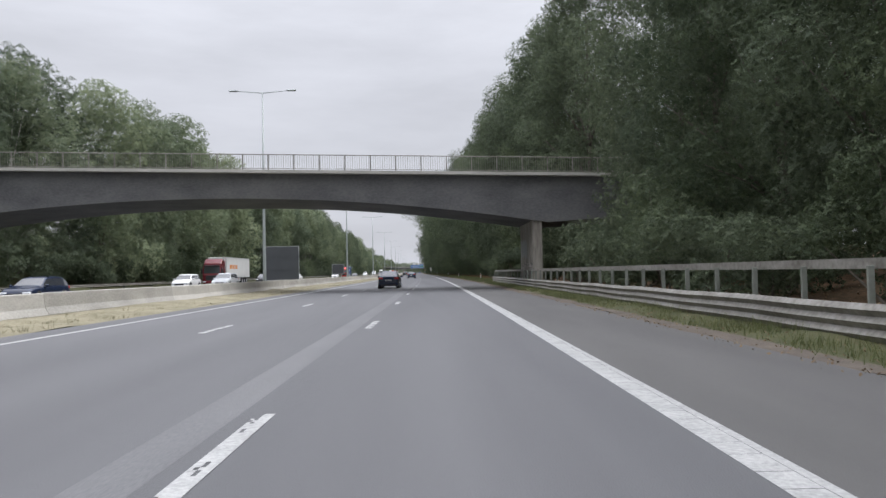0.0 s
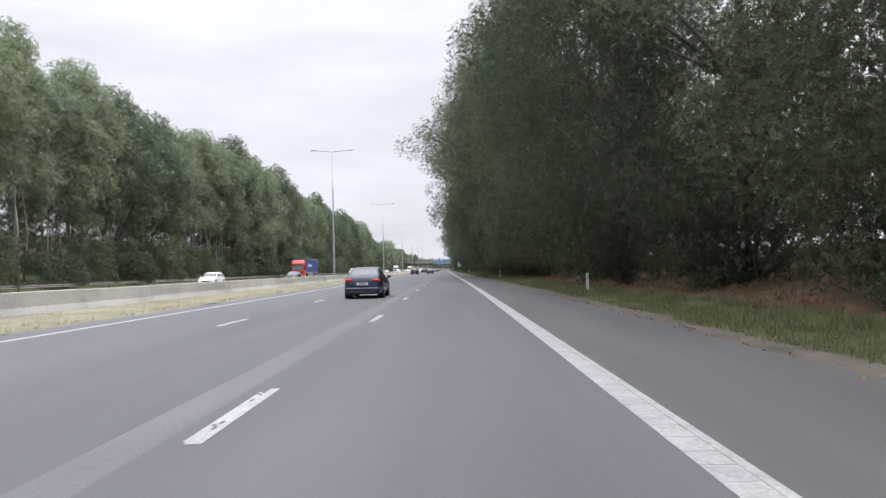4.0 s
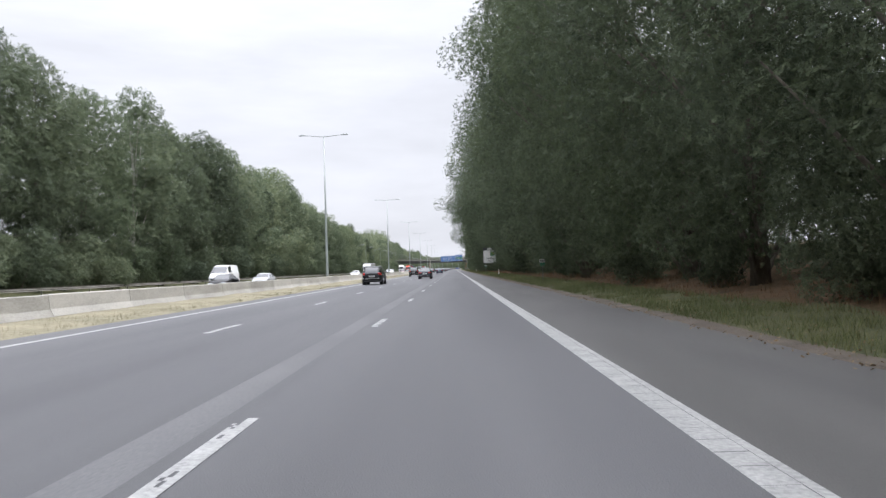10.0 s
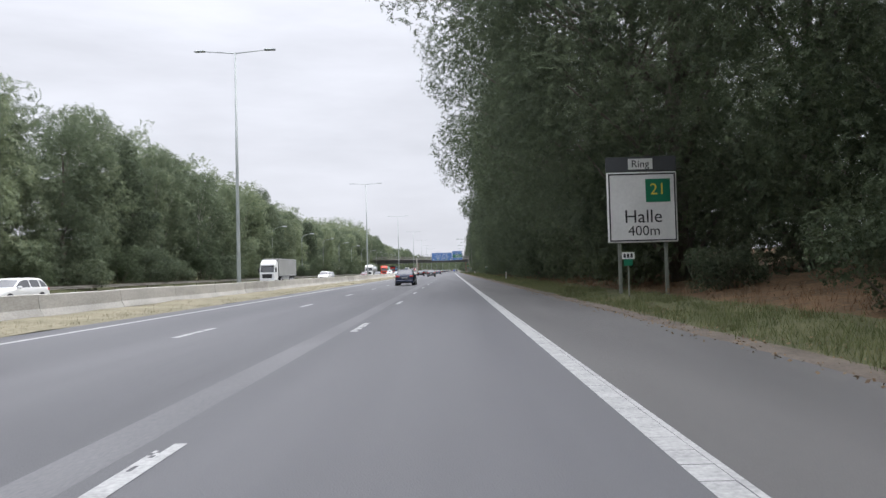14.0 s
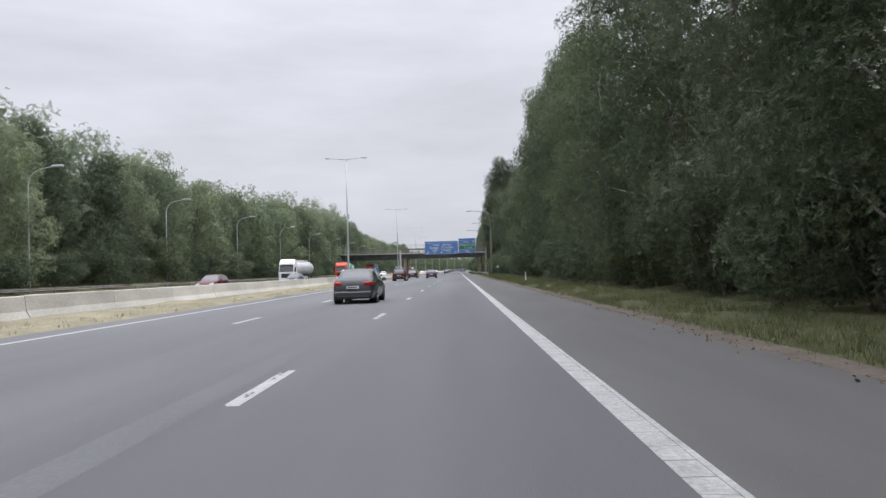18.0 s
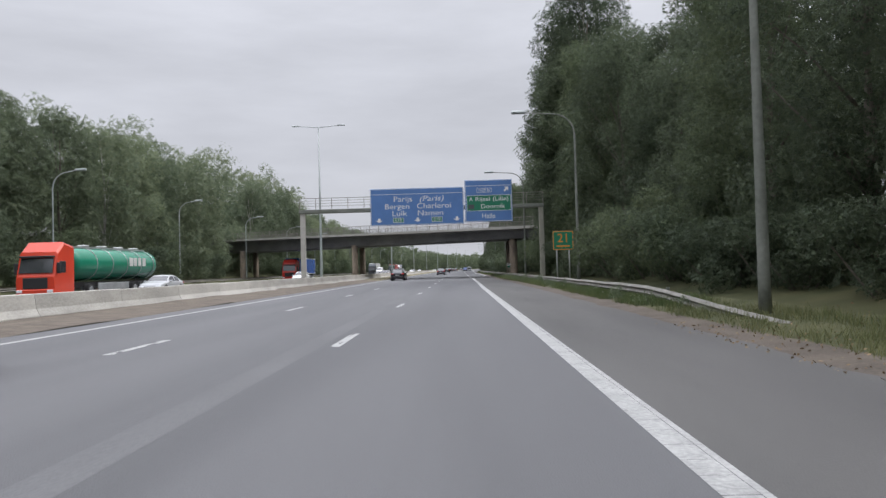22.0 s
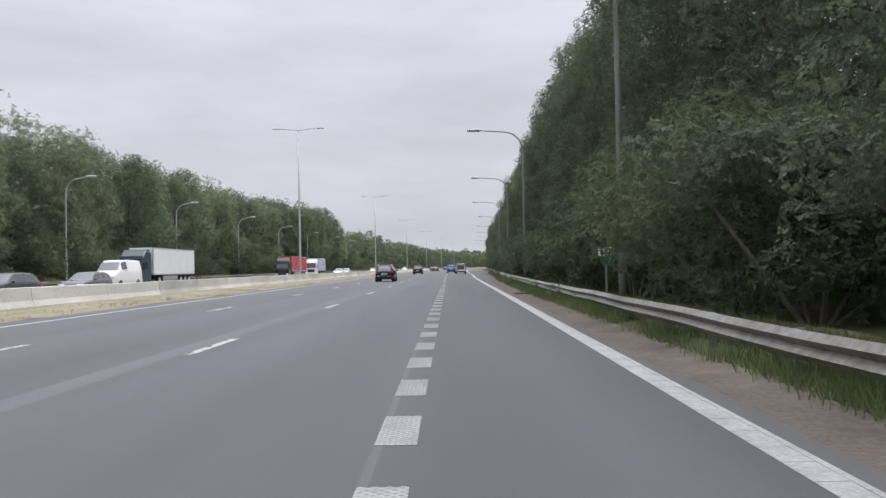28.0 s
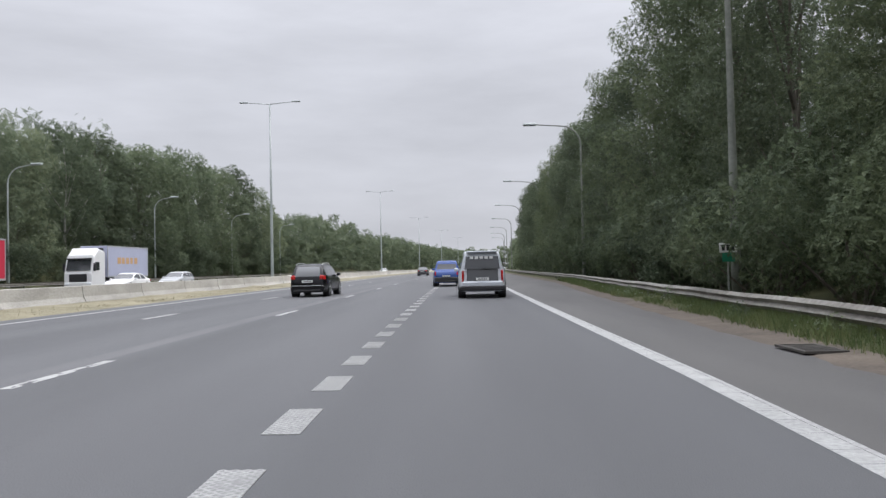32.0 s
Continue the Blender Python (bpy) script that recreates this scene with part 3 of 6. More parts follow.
def guard_rail(label, s0, s1, beams, post_top, step, offset, upper=None):
    root = empty("guard_rail", label, "guard rail", kind="structure")
    for z0, z1, waves in beams:
        bm = bmesh.new()
        n = round((s1 - s0) / 2.0)
        pf = wave(z0, z1, waves=waves)
        prev = None
        for i in range(n + 1):
            s = s0 + (s1 - s0) * i / n
            drop = 0.45 * max(0.0, 1 - (s - s0) / 10.0) if offset == "sunk" else 0.0
            dz = 0.012 * math.sin(s * 0.9)
            row = [bm.verts.new(at(s, read(RAIL, s) + u, z - drop + dz)) for u, z in pf]
            if prev:
                for k in range(len(pf)):
                    bm.faces.new((prev[k], prev[(k + 1) % len(pf)], row[(k + 1) % len(pf)], row[k]))
            else:
                bm.faces.new(row)
            prev = row
        bm.faces.new(list(reversed(prev)))
        part("beam", bm, RAILGREY, root, smooth=False)
    if upper:
        bm = bmesh.new()
        n = round((s1 - s0) / 4.0)
        prev = None
        for i in range(n + 1):
            s = s0 + (s1 - s0) * i / n
            row = [bm.verts.new(at(s, read(RAIL, s) + 0.3 + u, z)) for u, z in ((-0.06, upper[0]), (0.06, upper[0]), (0.06, upper[1]), (-0.06, upper[1]))]
            if prev:
                for k in range(4):
                    bm.faces.new((prev[k], prev[(k + 1) % 4], row[(k + 1) % 4], row[k]))
            else:
                bm.faces.new(row)
            prev = row
        bm.faces.new(list(reversed(prev)))
        part("upper_rail", bm, RAILGREY, root, "square upper rail with rust stains")
    pm = bmesh.new()
    box(pm, -0.05, 0.05, -0.03, 0.03, -0.3, 1.0, 0.006)
    post = mesh_of(pm, "post")
    post.materials.append(DARKPOLE)
    n = int((s1 - s0) / step)
    for i in range(n + 1):
        s = s0 + 0.3 + i * step
        if s < s1 and not (offset == "sunk" and s < s0 + 7):
            part("post", post, None, root, m=stand(s, read(RAIL, s) + 0.15, 0.0) @ Matrix.Diagonal((1, 1, post_top, 1)))
    return root


guard_rail("double-height weathered steel guard rail with a square upper rail", -20, 70.6, [(0.1, 0.68, 3)], 1.25, 2.0, "", (1.2, 1.37))
guard_rail("weathered grey corrugated guard rail along the verge", 686, 1130, [(0.27, 0.58, 2)], 0.56, 2.66, "sunk")
far_rail = empty("guard_rail", "dull corrugated guard rail beside the far carriageway", "guard rail", kind="structure")
part("beam", sweep([(-38.3 + u, z) for u, z in wave(0.45, 0.76)], -40, 1300, 8.0, closed=True), RAILGREY, far_rail)
pm = bmesh.new()
box(pm, -0.05, 0.05, -0.03, 0.03, -0.2, 0.74)
post = mesh_of(pm, "post")
post.materials.append(DARKPOLE)
for k in range(160):
    part("post", post, None, far_rail, m=stand(-38 + 8.3 * k, -38.45, 0.0))

# ---------------------------------------------------------------- street lamps


def median_lamp():
    root = empty("street_lamp", "tall slim grey steel street lamp with two arms in the median", "street lamp", group="twin-arm lamps in the median")
    bm = bmesh.new()
    tube(bm, [(0, 0, -0.1), (0, 0, 0.8), (0, 0, 10), (0, 0, 19.3)], [0.17, 0.165, 0.12, 0.07], 12)
    part("pole", bm, LAMPGREY, root, smooth=True)
    bm = bmesh.new()
    box(bm, -0.25, 0.25, -0.25, 0.25, -0.05, 0.06, 0.02)
    part("base_plate", bm, CONCRETE, root)
    for side in (-1, 1):
        bm = bmesh.new()
        tube(bm, [(0, 0, 19.25), (side * 1.2, 0, 19.36), (side * 2.5, 0, 19.46)], [0.05, 0.045, 0.035], 8)
        arm = part("arm", bm, LAMPGREY, root, smooth=True)
        bm = bmesh.new()
        box(bm, min(side * 2.4, side * 3.3), max(side * 2.4, side * 3.3), -0.17, 0.17, 19.42, 19.56, 0.05)
        part("lamp_head", bm, LAMPGREY, arm, "flat grey lantern head")
    return root


proto = median_lamp()
for s in (63.5, 138.3, 224, 312, 400, 489, 577.5, 665.5, 760.5, 852.5, 940.1, 1027.5, 1117, 1206, 1294, 1383):
    copy_thing(proto, stand(s, -18.6, 0.05))
for ob in (*proto.children_recursive, proto):
    bpy.data.objects.remove(ob)


def side_lamp(side, height, reach, mat, label, group):
    root = empty("street_lamp", label, "street lamp", group=group)
    bm = bmesh.new()
    pts = [(0, 0, -0.1), (0, 0, 0.9), (0, 0, height - 1.9)]
    rad = [0.14, 0.135, 0.075]
    for k in range(1, 7):
        a = math.pi / 2 * k / 6
        pts.append((side * 1.5 * (1 - math.cos(a)), 0, height - 1.9 + 1.55 * math.sin(a)))
        rad.append(0.07 - 0.004 * k)
    pts.append((side * (reach - 0.9), 0, height - 0.2))
    rad.append(0.04)
    tube(bm, pts, rad, 10)
    part("pole", bm, mat, root, smooth=True)
    bm = bmesh.new()
    x0, x1 = sorted((side * (reach - 1.0), side * (reach + 0.1)))
    box(bm, x0, x1, -0.15, 0.15, height - 0.28, height - 0.06, 0.07)
    part("lamp_head", bm, LAMPGREY, root, "long pale lantern head")
    return root


proto = side_lamp(-1, 12.5, 4.4, DARKPOLE, "weathered single-arm street lamp behind the guard rail", "lamps along the slip lane")
for s in (688.5, 724.0, 755.6, 807.6, 843.0, 871.6, 907, 938.2, 971.7, 1008, 1045, 1081, 1117, 1153, 1189, 1225):
    copy_thing(proto, stand(s, edge(s) + (2.1 if s < 700 else 4.0 if s < 740 else 3.45 if s < 760 else 4.1 if s < 860 else 2.75 if s < 930 else 2.5), 0.1))
for ob in (*proto.children_recursive, proto):
    bpy.data.objects.remove(ob)
proto = side_lamp(1, 11.7, 3.2, LAMPGREY, "grey single-arm street lamp beside the far carriageway", "lamps along the far carriageway")
for k in range(18):
    copy_thing(proto, stand(586 + 30.75 * k, -40.2, 0.2))
for ob in (*proto.children_recursive, proto):
    bpy.data.objects.remove(ob)

# ---------------------------------------------------------------- bridges


def railing(root, start, end, height, spacing, bars, inset=0.0):
    """Steel railing between two points: posts, top rail, bottom rail, upright bars."""
    a, b = Vector(start), Vector(end)
    d = b - a
    length = d.length
    d.normalize()
    up = Vector((0, 0, 1))
    bm = bmesh.new()
    tube(bm, [a + up * height, b + up * height], 0.035, 6)
    part("top_rail", bm, RAILGREY, root)
    bm = bmesh.new()
    tube(bm, [a + up * 0.12, b + up * 0.12], 0.022, 6)
    part("bottom_rail", bm, RAILGREY, root)
    pm = bmesh.new()
    box(pm, -0.035, 0.035, -0.035, 0.035, 0, height)
    post_me = mesh_of(pm, "post")
    post_me.materials.append(RAILGREY)
    n = int(length / spacing)
    for i in range(n + 1):
        p = a + d * (i * length / n)
        part("post", post_me, None, root, m=Matrix.Translation(p))
    bm = bmesh.new()
    m = int(length / bars)
    for i in range(m):
        p = a + d * ((i + 0.5) * length / m)
        tube(bm, [p + up * 0.12, p + up * (height - 0.02)], 0.011, 4)
    part("infill", bm, RAILGREY, root, "closely set upright steel bars")


b1 = empty("road_bridge", "dark concrete overpass with a pale edge and steel railings", "bridge")
MID, SPAN = -18.5, 23.8


def b1_top(u):
    return 8.2 - 0.0265 * u


def b1_soffit(u):
    d = abs(u - MID)
    return 6.76 - 2.0 * (d / SPAN) ** 2 if d < SPAN + 0.6 else 4.66 + 0.22 * (d - SPAN - 0.6) / 4


bm = bmesh.new()
prev = None
us = [-60 + 1.5 * k for k in range(50)]
for u in us:
    a = at(47.6, u)
    row = [bm.verts.new((a.x, a.y + y, z)) for y, z in ((-4.0, b1_soffit(u)), (-4.2, b1_top(u) - 0.55), (-4.2, b1_top(u) - 0.12), (4.2, b1_top(u) - 0.12), (4.2, b1_top(u) - 0.55), (4.0, b1_soffit(u)))]
    if prev:
        for k in range(6):
            bm.faces.new((prev[k], prev[(k + 1) % 6], row[(k + 1) % 6], row[k]))
    else:
        bm.faces.new(row)
    prev = row
bm.faces.new(list(reversed(prev)))
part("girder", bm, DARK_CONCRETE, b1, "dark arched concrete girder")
for y0, y1 in ((-4.75, -4.05), (4.05, 4.75)):
    bm = bmesh.new()
    prev = None
    for u in us:
        a = at(47.6, u)
        row = [bm.verts.new((a.x, a.y + y, b1_top(u) + z)) for y, z in ((y0, -0.14), (y1, -0.14), (y1, 0.08), (y0, 0.08))]
        if prev:
            for k in range(4):
                bm.faces.new((prev[k], prev[(k + 1) % 4], row[(k + 1) % 4], row[k]))
        else:
            bm.faces.new(row)
        prev = row
    bm.faces.new(list(reversed(prev)))
    part("deck_edge", bm, CONCRETE, b1, "pale chipped concrete deck edge")
    y = y0 + 0.15 if y0 < 0 else y1 - 0.15
    ga, gb2 = at(47.6, -58), at(47.6, 13)
    root = part("railing", box(bmesh.new(), -0.05, 0.05, -0.05, 0.05, 0, 0.05), RAILGREY, b1, m=Matrix.Translation((ga.x, ga.y + y, b1_top(-58))))
    railing(root, (0, 0, 0.06), (gb2.x - ga.x, gb2.y - ga.y, b1_top(13) - b1_top(-58) + 0.06), 1.1, 1.75, 0.16)
for u in (5.3, -42.3):
    bm = bmesh.new()
    box(bm, -0.35, 0.35, -3.6, 3.2, -0.2, b1_soffit(u) + 0.2, 0.05)
    part("pier", bm, PIER, b1, "pale concrete wall pier with brown water streaks", m=stand(47.4, u))
# faded spray-paint shapes on the road side of the near pier
near_pier = [ob for ob in b1.children if ob.name.startswith("pier")][0]


def blob(bm, y, z, w, h, x, k, inset):
    """A rounded, uneven flat shape, 3 mm thick."""
    ring = []
    for i in range(18):
        a = 2 * math.pi * i / 18
        r = 1.0 + 0.2 * math.sin(2 * a + k) + 0.12 * math.sin(5 * a + 2 * k)
        cy = math.copysign(abs(math.cos(a)) ** 0.65, math.cos(a))
        cz = math.copysign(abs(math.sin(a)) ** 0.65, math.sin(a))
        ring.append((y + (w * r - inset) * cy, z + (h * (1 + 0.5 * (r - 1)) - inset) * cz))
    a = [bm.verts.new((x, p, q)) for p, q in ring]
    b = [bm.verts.new((x - 0.003, p, q)) for p, q in ring]
    bm.faces.new(b)
    for i in range(18):
        bm.faces.new((a[i], a[(i + 1) % 18], b[(i + 1) % 18], b[i]))


for k in range(10):
    y, z, w, h = -3.15 + 0.66 * k, 1.28 + 0.07 * math.sin(2.1 * k), 0.3, 0.52 + 0.05 * math.sin(3.7 * k)
    bm = bmesh.new()
    blob(bm, y, z, w, h, -0.352, k, 0.0)
    shape = part("graffiti", bm, SPRAY_DARK, near_pier, "dark faded spray-paint outline")
    bm = bmesh.new()
    blob(bm, y, z, w, h, -0.356, k, 0.07)
    part("fill", bm, SPRAY_PALE, shape, "pale pinkish spray-paint fill")
for k in range(4):
    bm = bmesh.new()
    blob(bm, -0.2 + 0.9 * k, 2.85 + 0.1 * math.sin(k), 0.42, 0.72, -0.352, 1.3 * k, 0.0)
    part("graffiti", bm, SPRAY_GREY, near_pier, "washed-out pale spray-paint shape")
# unseen end wall, added dark to close the bright gap under the deck
bm = bmesh.new()
box(bm, -0.4, 4.0, -4.6, 4.6, -0.5, 8.0, 0.05)
part("abutment", bm, DARK_CONCRETE, b1, "dark grey abutment added under the bridge end", m=stand(47.6, 13.9))

b2 = empty("road_bridge", "dark skewed concrete overpass on round columns with steel railings", "bridge")
SKEW = math.atan(0.83)


def b2_at(k, y, z):
    """k metres along the bridge to the right, y across it, from where its near edge crosses the edge line."""
    c, sn = math.cos(SKEW), math.sin(SKEW)
    p = at(769.0, 0)
    return Vector((p.x + k * c + y * sn, p.y - k * sn + y * c, z))


def b2_top(k):
    return 6.64 - 0.021 * k


def bar_along(name, pf, mat, label, k0=-75, k1=15, n=24):
    bm = bmesh.new()
    prev = None
    for i in range(n + 1):
        k = k0 + (k1 - k0) * i / n
        row = [bm.verts.new(b2_at(k, y, 5.1 - 0.007 * k if z is None else b2_top(k) + z)) for y, z in pf]
        if prev:
            for j in range(len(pf)):
                bm.faces.new((prev[j], prev[(j + 1) % len(pf)], row[(j + 1) % len(pf)], row[j]))
        else:
            bm.faces.new(row)
        prev = row
    bm.faces.new(list(reversed(prev)))
    return part(name, bm, mat, b2, label)


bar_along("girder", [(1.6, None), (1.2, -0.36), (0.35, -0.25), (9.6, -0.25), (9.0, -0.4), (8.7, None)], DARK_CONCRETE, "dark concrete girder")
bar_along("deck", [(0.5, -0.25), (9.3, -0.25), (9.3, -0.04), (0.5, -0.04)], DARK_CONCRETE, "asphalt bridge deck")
for y0, y1 in ((0.0, 0.5), (9.3, 9.8)):
    bar_along("deck_edge", [(y0, -0.27), (y1, -0.27), (y1, 0.06), (y0, 0.06)], CONCRETE, "pale chipped concrete deck edge")
    y = (y0 + y1) / 2
    ga, gb2 = b2_at(-72, y, b2_top(-72)), b2_at(14, y, b2_top(14))
    root = part("railing", box(bmesh.new(), -0.05, 0.05, -0.05, 0.05, 0, 0.05), RAILGREY, b2, m=Matrix.Translation(ga))
    d = gb2 - ga
    railing(root, (0, 0, 0.06), (d.x, d.y, d.z + 0.06), 1.15, 2.0, 0.17)
for s, u in ((767.4, 5.65), (776.2, 5.8), (786.3, -18.2), (795.0, -18.2), (805.0, -42.0), (813.5, -42.0)):
    bm = bmesh.new()
    tube(bm, [(0, 0, -0.3), (0, 0, 0.1), (0, 0, 5.3 - 0.01 * u)], [0.52, 0.52, 0.52], 18)
    part("column", bm, COLUMN, b2, "round rust-streaked concrete column", smooth=True, m=stand(s, u))
# unseen end wall, added as dark fill below the right-hand span
bm = bmesh.new()
box(bm, 0.0, 4.0, -1.0, 11.5, -0.5, 6.3, 0.05)
part("abutment", bm, DARK_CONCRETE, b2, "dark abutment wall added under the skewed bridge", m=Matrix.Translation(b2_at(13.2, 0, 0)) @ pose(0, 0, 0, 0, 0, -math.degrees(SKEW)))

# ---------------------------------------------------------------- trees
rng = np.random.default_rng(7)


def leaf_mesh(name, centres, sizes, n, length, mat, squash=0.8, upward=0.35, front=0):
    """Many small leaf sprays round the clump centres; front: the side, along x, that grows denser towards the light."""
    centres, sizes = np.array(centres), np.array(sizes)
    weight = sizes ** 2
    if front:
        weight = weight * np.where(centres[:, 0] * front > -0.12 * np.abs(centres[:, 0]).max(), 1.0, 0.3)
    pick = rng.choice(len(centres), n, p=weight / weight.sum())
    d = rng.normal(size=(n, 3))
    d /= np.linalg.norm(d, axis=1)[:, None]
    rad = sizes[pick] * rng.uniform(0.45, 1.08, n) ** 0.7
    pos = centres[pick] + d * rad[:, None] * np.array([1, 1, squash])
    nrm = d * 0.7 + rng.normal(size=(n, 3)) * 0.55 + np.array([0, 0, upward])
    nrm /= np.linalg.norm(nrm, axis=1)[:, None]
    a = np.cross(nrm, rng.normal(size=(n, 3)))
    a /= np.linalg.norm(a, axis=1)[:, None]
    b = np.cross(nrm, a)
    ln = length * 1.3 * rng.uniform(0.7, 1.3, n)[:, None]
    wd = ln * rng.uniform(0.5, 0.78, n)[:, None]
    skew = rng.uniform(-0.3, 0.3, n)[:, None]
    v = np.stack([pos - a * ln * 0.5 + b * wd * skew, pos + b * wd * 0.5 + a * ln * 0.12, pos + a * ln * 0.5 - b * wd * 0.35], 1).reshape(-1, 3)
    f = np.arange(3 * n).reshape(n, 3)
    me = bpy.data.meshes.new(name)
    me.from_pydata(v.tolist(), [], f.tolist())
    me.materials.append(mat)
    return me


def tree(height, base, radius, n, length, mat, bark=BARK, clumps=46, droop=0.0, top_heavy=0.0, trunk_r=None, front=-1, stems=0):
    """A tapered trunk with limbs and a crown of leaf clumps with gaps."""
    root = empty("tree", "", "tree")
    tb = bmesh.new()
    r0 = trunk_r or height * 0.012
    sway = [Vector((math.sin(k * 1.7 + height) * 0.25 * k / 6, math.cos(k * 1.3) * 0.2 * k / 6, height * 0.86 * k / 6)) for k in range(7)]
    tube(tb, sway, [r0 * (1.15 - 0.95 * k / 6) for k in range(7)], 7)
    for k in range(stems):
        a, b = rng.uniform(-3.2, 3.2), rng.uniform(-0.5, 2.0)
        tube(tb, [(b, a, -0.2), (b + rng.uniform(-0.3, 0.3), a * 1.1, height * 0.2), (b * 0.8 + rng.uniform(-0.4, 0.4), a * 1.1 + rng.uniform(-1, 1), height * 0.55)], [0.085, 0.075, 0.04], 6)
    centres, sizes = [], []
    for k in range(clumps):
        f = (k + rng.uniform(0, 1)) / clumps
        z = base + (height - base) * f
        if top_heavy:
            g = min(1.0, f / 0.45)
            prof = (0.38 + 0.62 * g * g * (3 - 2 * g)) * (1 if f < 0.6 else math.cos((f - 0.6) / 0.4 * 1.25) ** 0.7)
        else:
            prof = math.sin(math.pi * min(1, 0.2 + 0.72 * f)) ** 0.6
        prof *= radius * rng.uniform(0.7, 1.1)
        ang = k * 2.399 + rng.uniform(-0.5, 0.5)
        rr = prof * rng.uniform(0.45, 0.95)
        c = Vector((rr * math.cos(ang), rr * math.sin(ang), z - droop * rr))
        centres.append(c)
        sizes.append(rng.uniform(0.2, 0.34) * min(radius, 6.5) + 0.3)
        if k % 4 == 0:
            t0 = sway[min(5, int(f * 5))]
            tube(tb, [t0, t0.lerp(c, 0.5) + Vector((0, 0, 0.3)), c], [r0 * 0.35, r0 * 0.2, r0 * 0.07], 5)
    part("trunk", tb, bark, root, smooth=True)
    part("crown", leaf_mesh("crown", centres, sizes, n, length, mat, front=front), mat, root)
    return root


def bush(height, radius, n, length, mat, stems=6):
    root = empty("bush", "", "bush")
    tb = bmesh.new()
    centres, sizes = [], []
    for k in range(14):
        ang, rr = k * 2.4, radius * rng.uniform(0.1, 0.85)
        c = Vector((rr * math.cos(ang), rr * math.sin(ang), height * rng.uniform(0.15, 0.85)))
        centres.append(c)
        sizes.append(radius * rng.uniform(0.25, 0.5))
        if k < stems:
            tube(tb, [(0.1 * math.cos(ang), 0.1 * math.sin(ang), -0.2), c], [0.05, 0.015], 5)
    part("stem", tb, BARK, root)
    part("crown", leaf_mesh("crown", centres, sizes, n, length, mat), mat, root)
    return root


def plant(kind, s, u, z, size, label, group, turn=None):
    ob = copy_thing(kind, stand(s, u, z, rng.uniform(-50, 50) if turn is None else turn))
    ob.scale = (size, size * (1 if rng.uniform() < 0.5 else -1), size * rng.uniform(0.94, 1.06))
    ob["label"], ob["group"] = label, group
    return ob


BIG = [tree(27, 1.5, 10.2, 32000, 0.31, LEAF_DEEP, clumps=130, top_heavy=1), tree(26, 1.0, 9.8, 32000, 0.30, LEAF_DEEP, clumps=130, top_heavy=1), tree(28, 2.0, 10.4, 32000, 0.32, LEAF_BUSH, clumps=130, top_heavy=1)]
NEAR = [tree(22, 1.5, 5.2, 25000, 0.3, LEAF_DEEP, clumps=60), tree(21, 1.0, 5.6, 25000, 0.295, LEAF_DEEP, clumps=64), tree(20, 0.5, 5.0, 24500, 0.29, LEAF_BUSH, clumps=60), tree(23, 2.5, 5.4, 25000, 0.3, LEAF_DEEP, clumps=58)]
HANG = tree(21, 2.0, 4.4, 20000, 0.26, LEAF_BUSH, BIRCH, clumps=64, droop=0.5)
FAR = [tree(19, 0.5, 5.6, 7000, 0.55, LEAF_MID_HAZED, clumps=44, front=1), tree(18, 0.3, 5.9, 7000, 0.55, LEAF_LIGHT_HAZED, clumps=46, front=1), tree(20, 2.0, 5.4, 6800, 0.55, LEAF_MID_HAZED, BIRCH, clumps=42, front=1), tree(17.5, 0.3, 5.6, 6800, 0.55, LEAF_DEEP, clumps=42, front=1)]
# STEMMED takes the palest leaf colour, lifted to stand in for haze
STEMMED = [tree(20, 6.0, 5.6, 6200, 0.55, LEAF_LIGHT_HAZED, PALE_BARK, clumps=42, front=1, stems=4, trunk_r=0.15), tree(19, 7.0, 5.4, 6000, 0.55, LEAF_LIGHT_HAZED, PALE_BARK, clumps=40, front=1, stems=5, trunk_r=0.14)]
BUSH = [bush(3.4, 2.2, 3600, 0.22, LEAF_DEEP), bush(2.6, 2.0, 3400, 0.215, LEAF_DEEP), bush(4.2, 2.4, 3800, 0.23, LEAF_BUSH)]

# the right-hand trees along the road: how far out their crowns reach, and their height
RIGHT = [(-60, 7.0, 20), (35, 6.8, 22), (58, 5.9, 28), (95, 4.2, 27), (122, 2.2, 26), (140, -1.6, 27), (180, -2.0, 28), (200, -3.4, 30), (245, -3.4, 30), (265, -1.5, 28), (350, -1.5, 27), (385, -1.2, 27), (415, -1.0, 27), (440, -0.2, 27), (470, -1.2, 28), (482, -3.2, 28), (500, -3.0, 28), (525, -0.5, 27), (545, 2.8, 26), (575, 4.0, 24), (600, 4.6, 20.5), (622, 6.0, 20.5), (636, 6.4, 25), (654, 6.8, 25), (668, 6.8, 19), (690, 7.0, 19), (736, 7.0, 19), (742, 5.2, 22.5), (757, 5.4, 22.5), (780, 11.5, 31), (800, 11.5, 30), (815, 10.0, 22), (835, 7.8, 19), (860, 6.8, 20), (900, 7.6, 19.5), (960, 9.6, 16.5), (1000, 10, 15.5), (1040, 10, 13), (END, 10, 13)]
# tops of the trees on the far bank
LEFT = [(-60, 25.5), (190, 25.5), (270, 27), (340, 24.5), (480, 24), (520, 21.5), (560, 19.5), (591, 19), (621, 17.2), (700, 16.8), (742, 19.2), (772, 21.4), (830, 21.5), (880, 18.5), (919, 17.4), (950, 18), (1000, 17.5), (1022, 17.5), (1040, 20.5), (1066, 21.8), (1090, 21.5), (1112, 16), (1130, 13), (END, 14)]
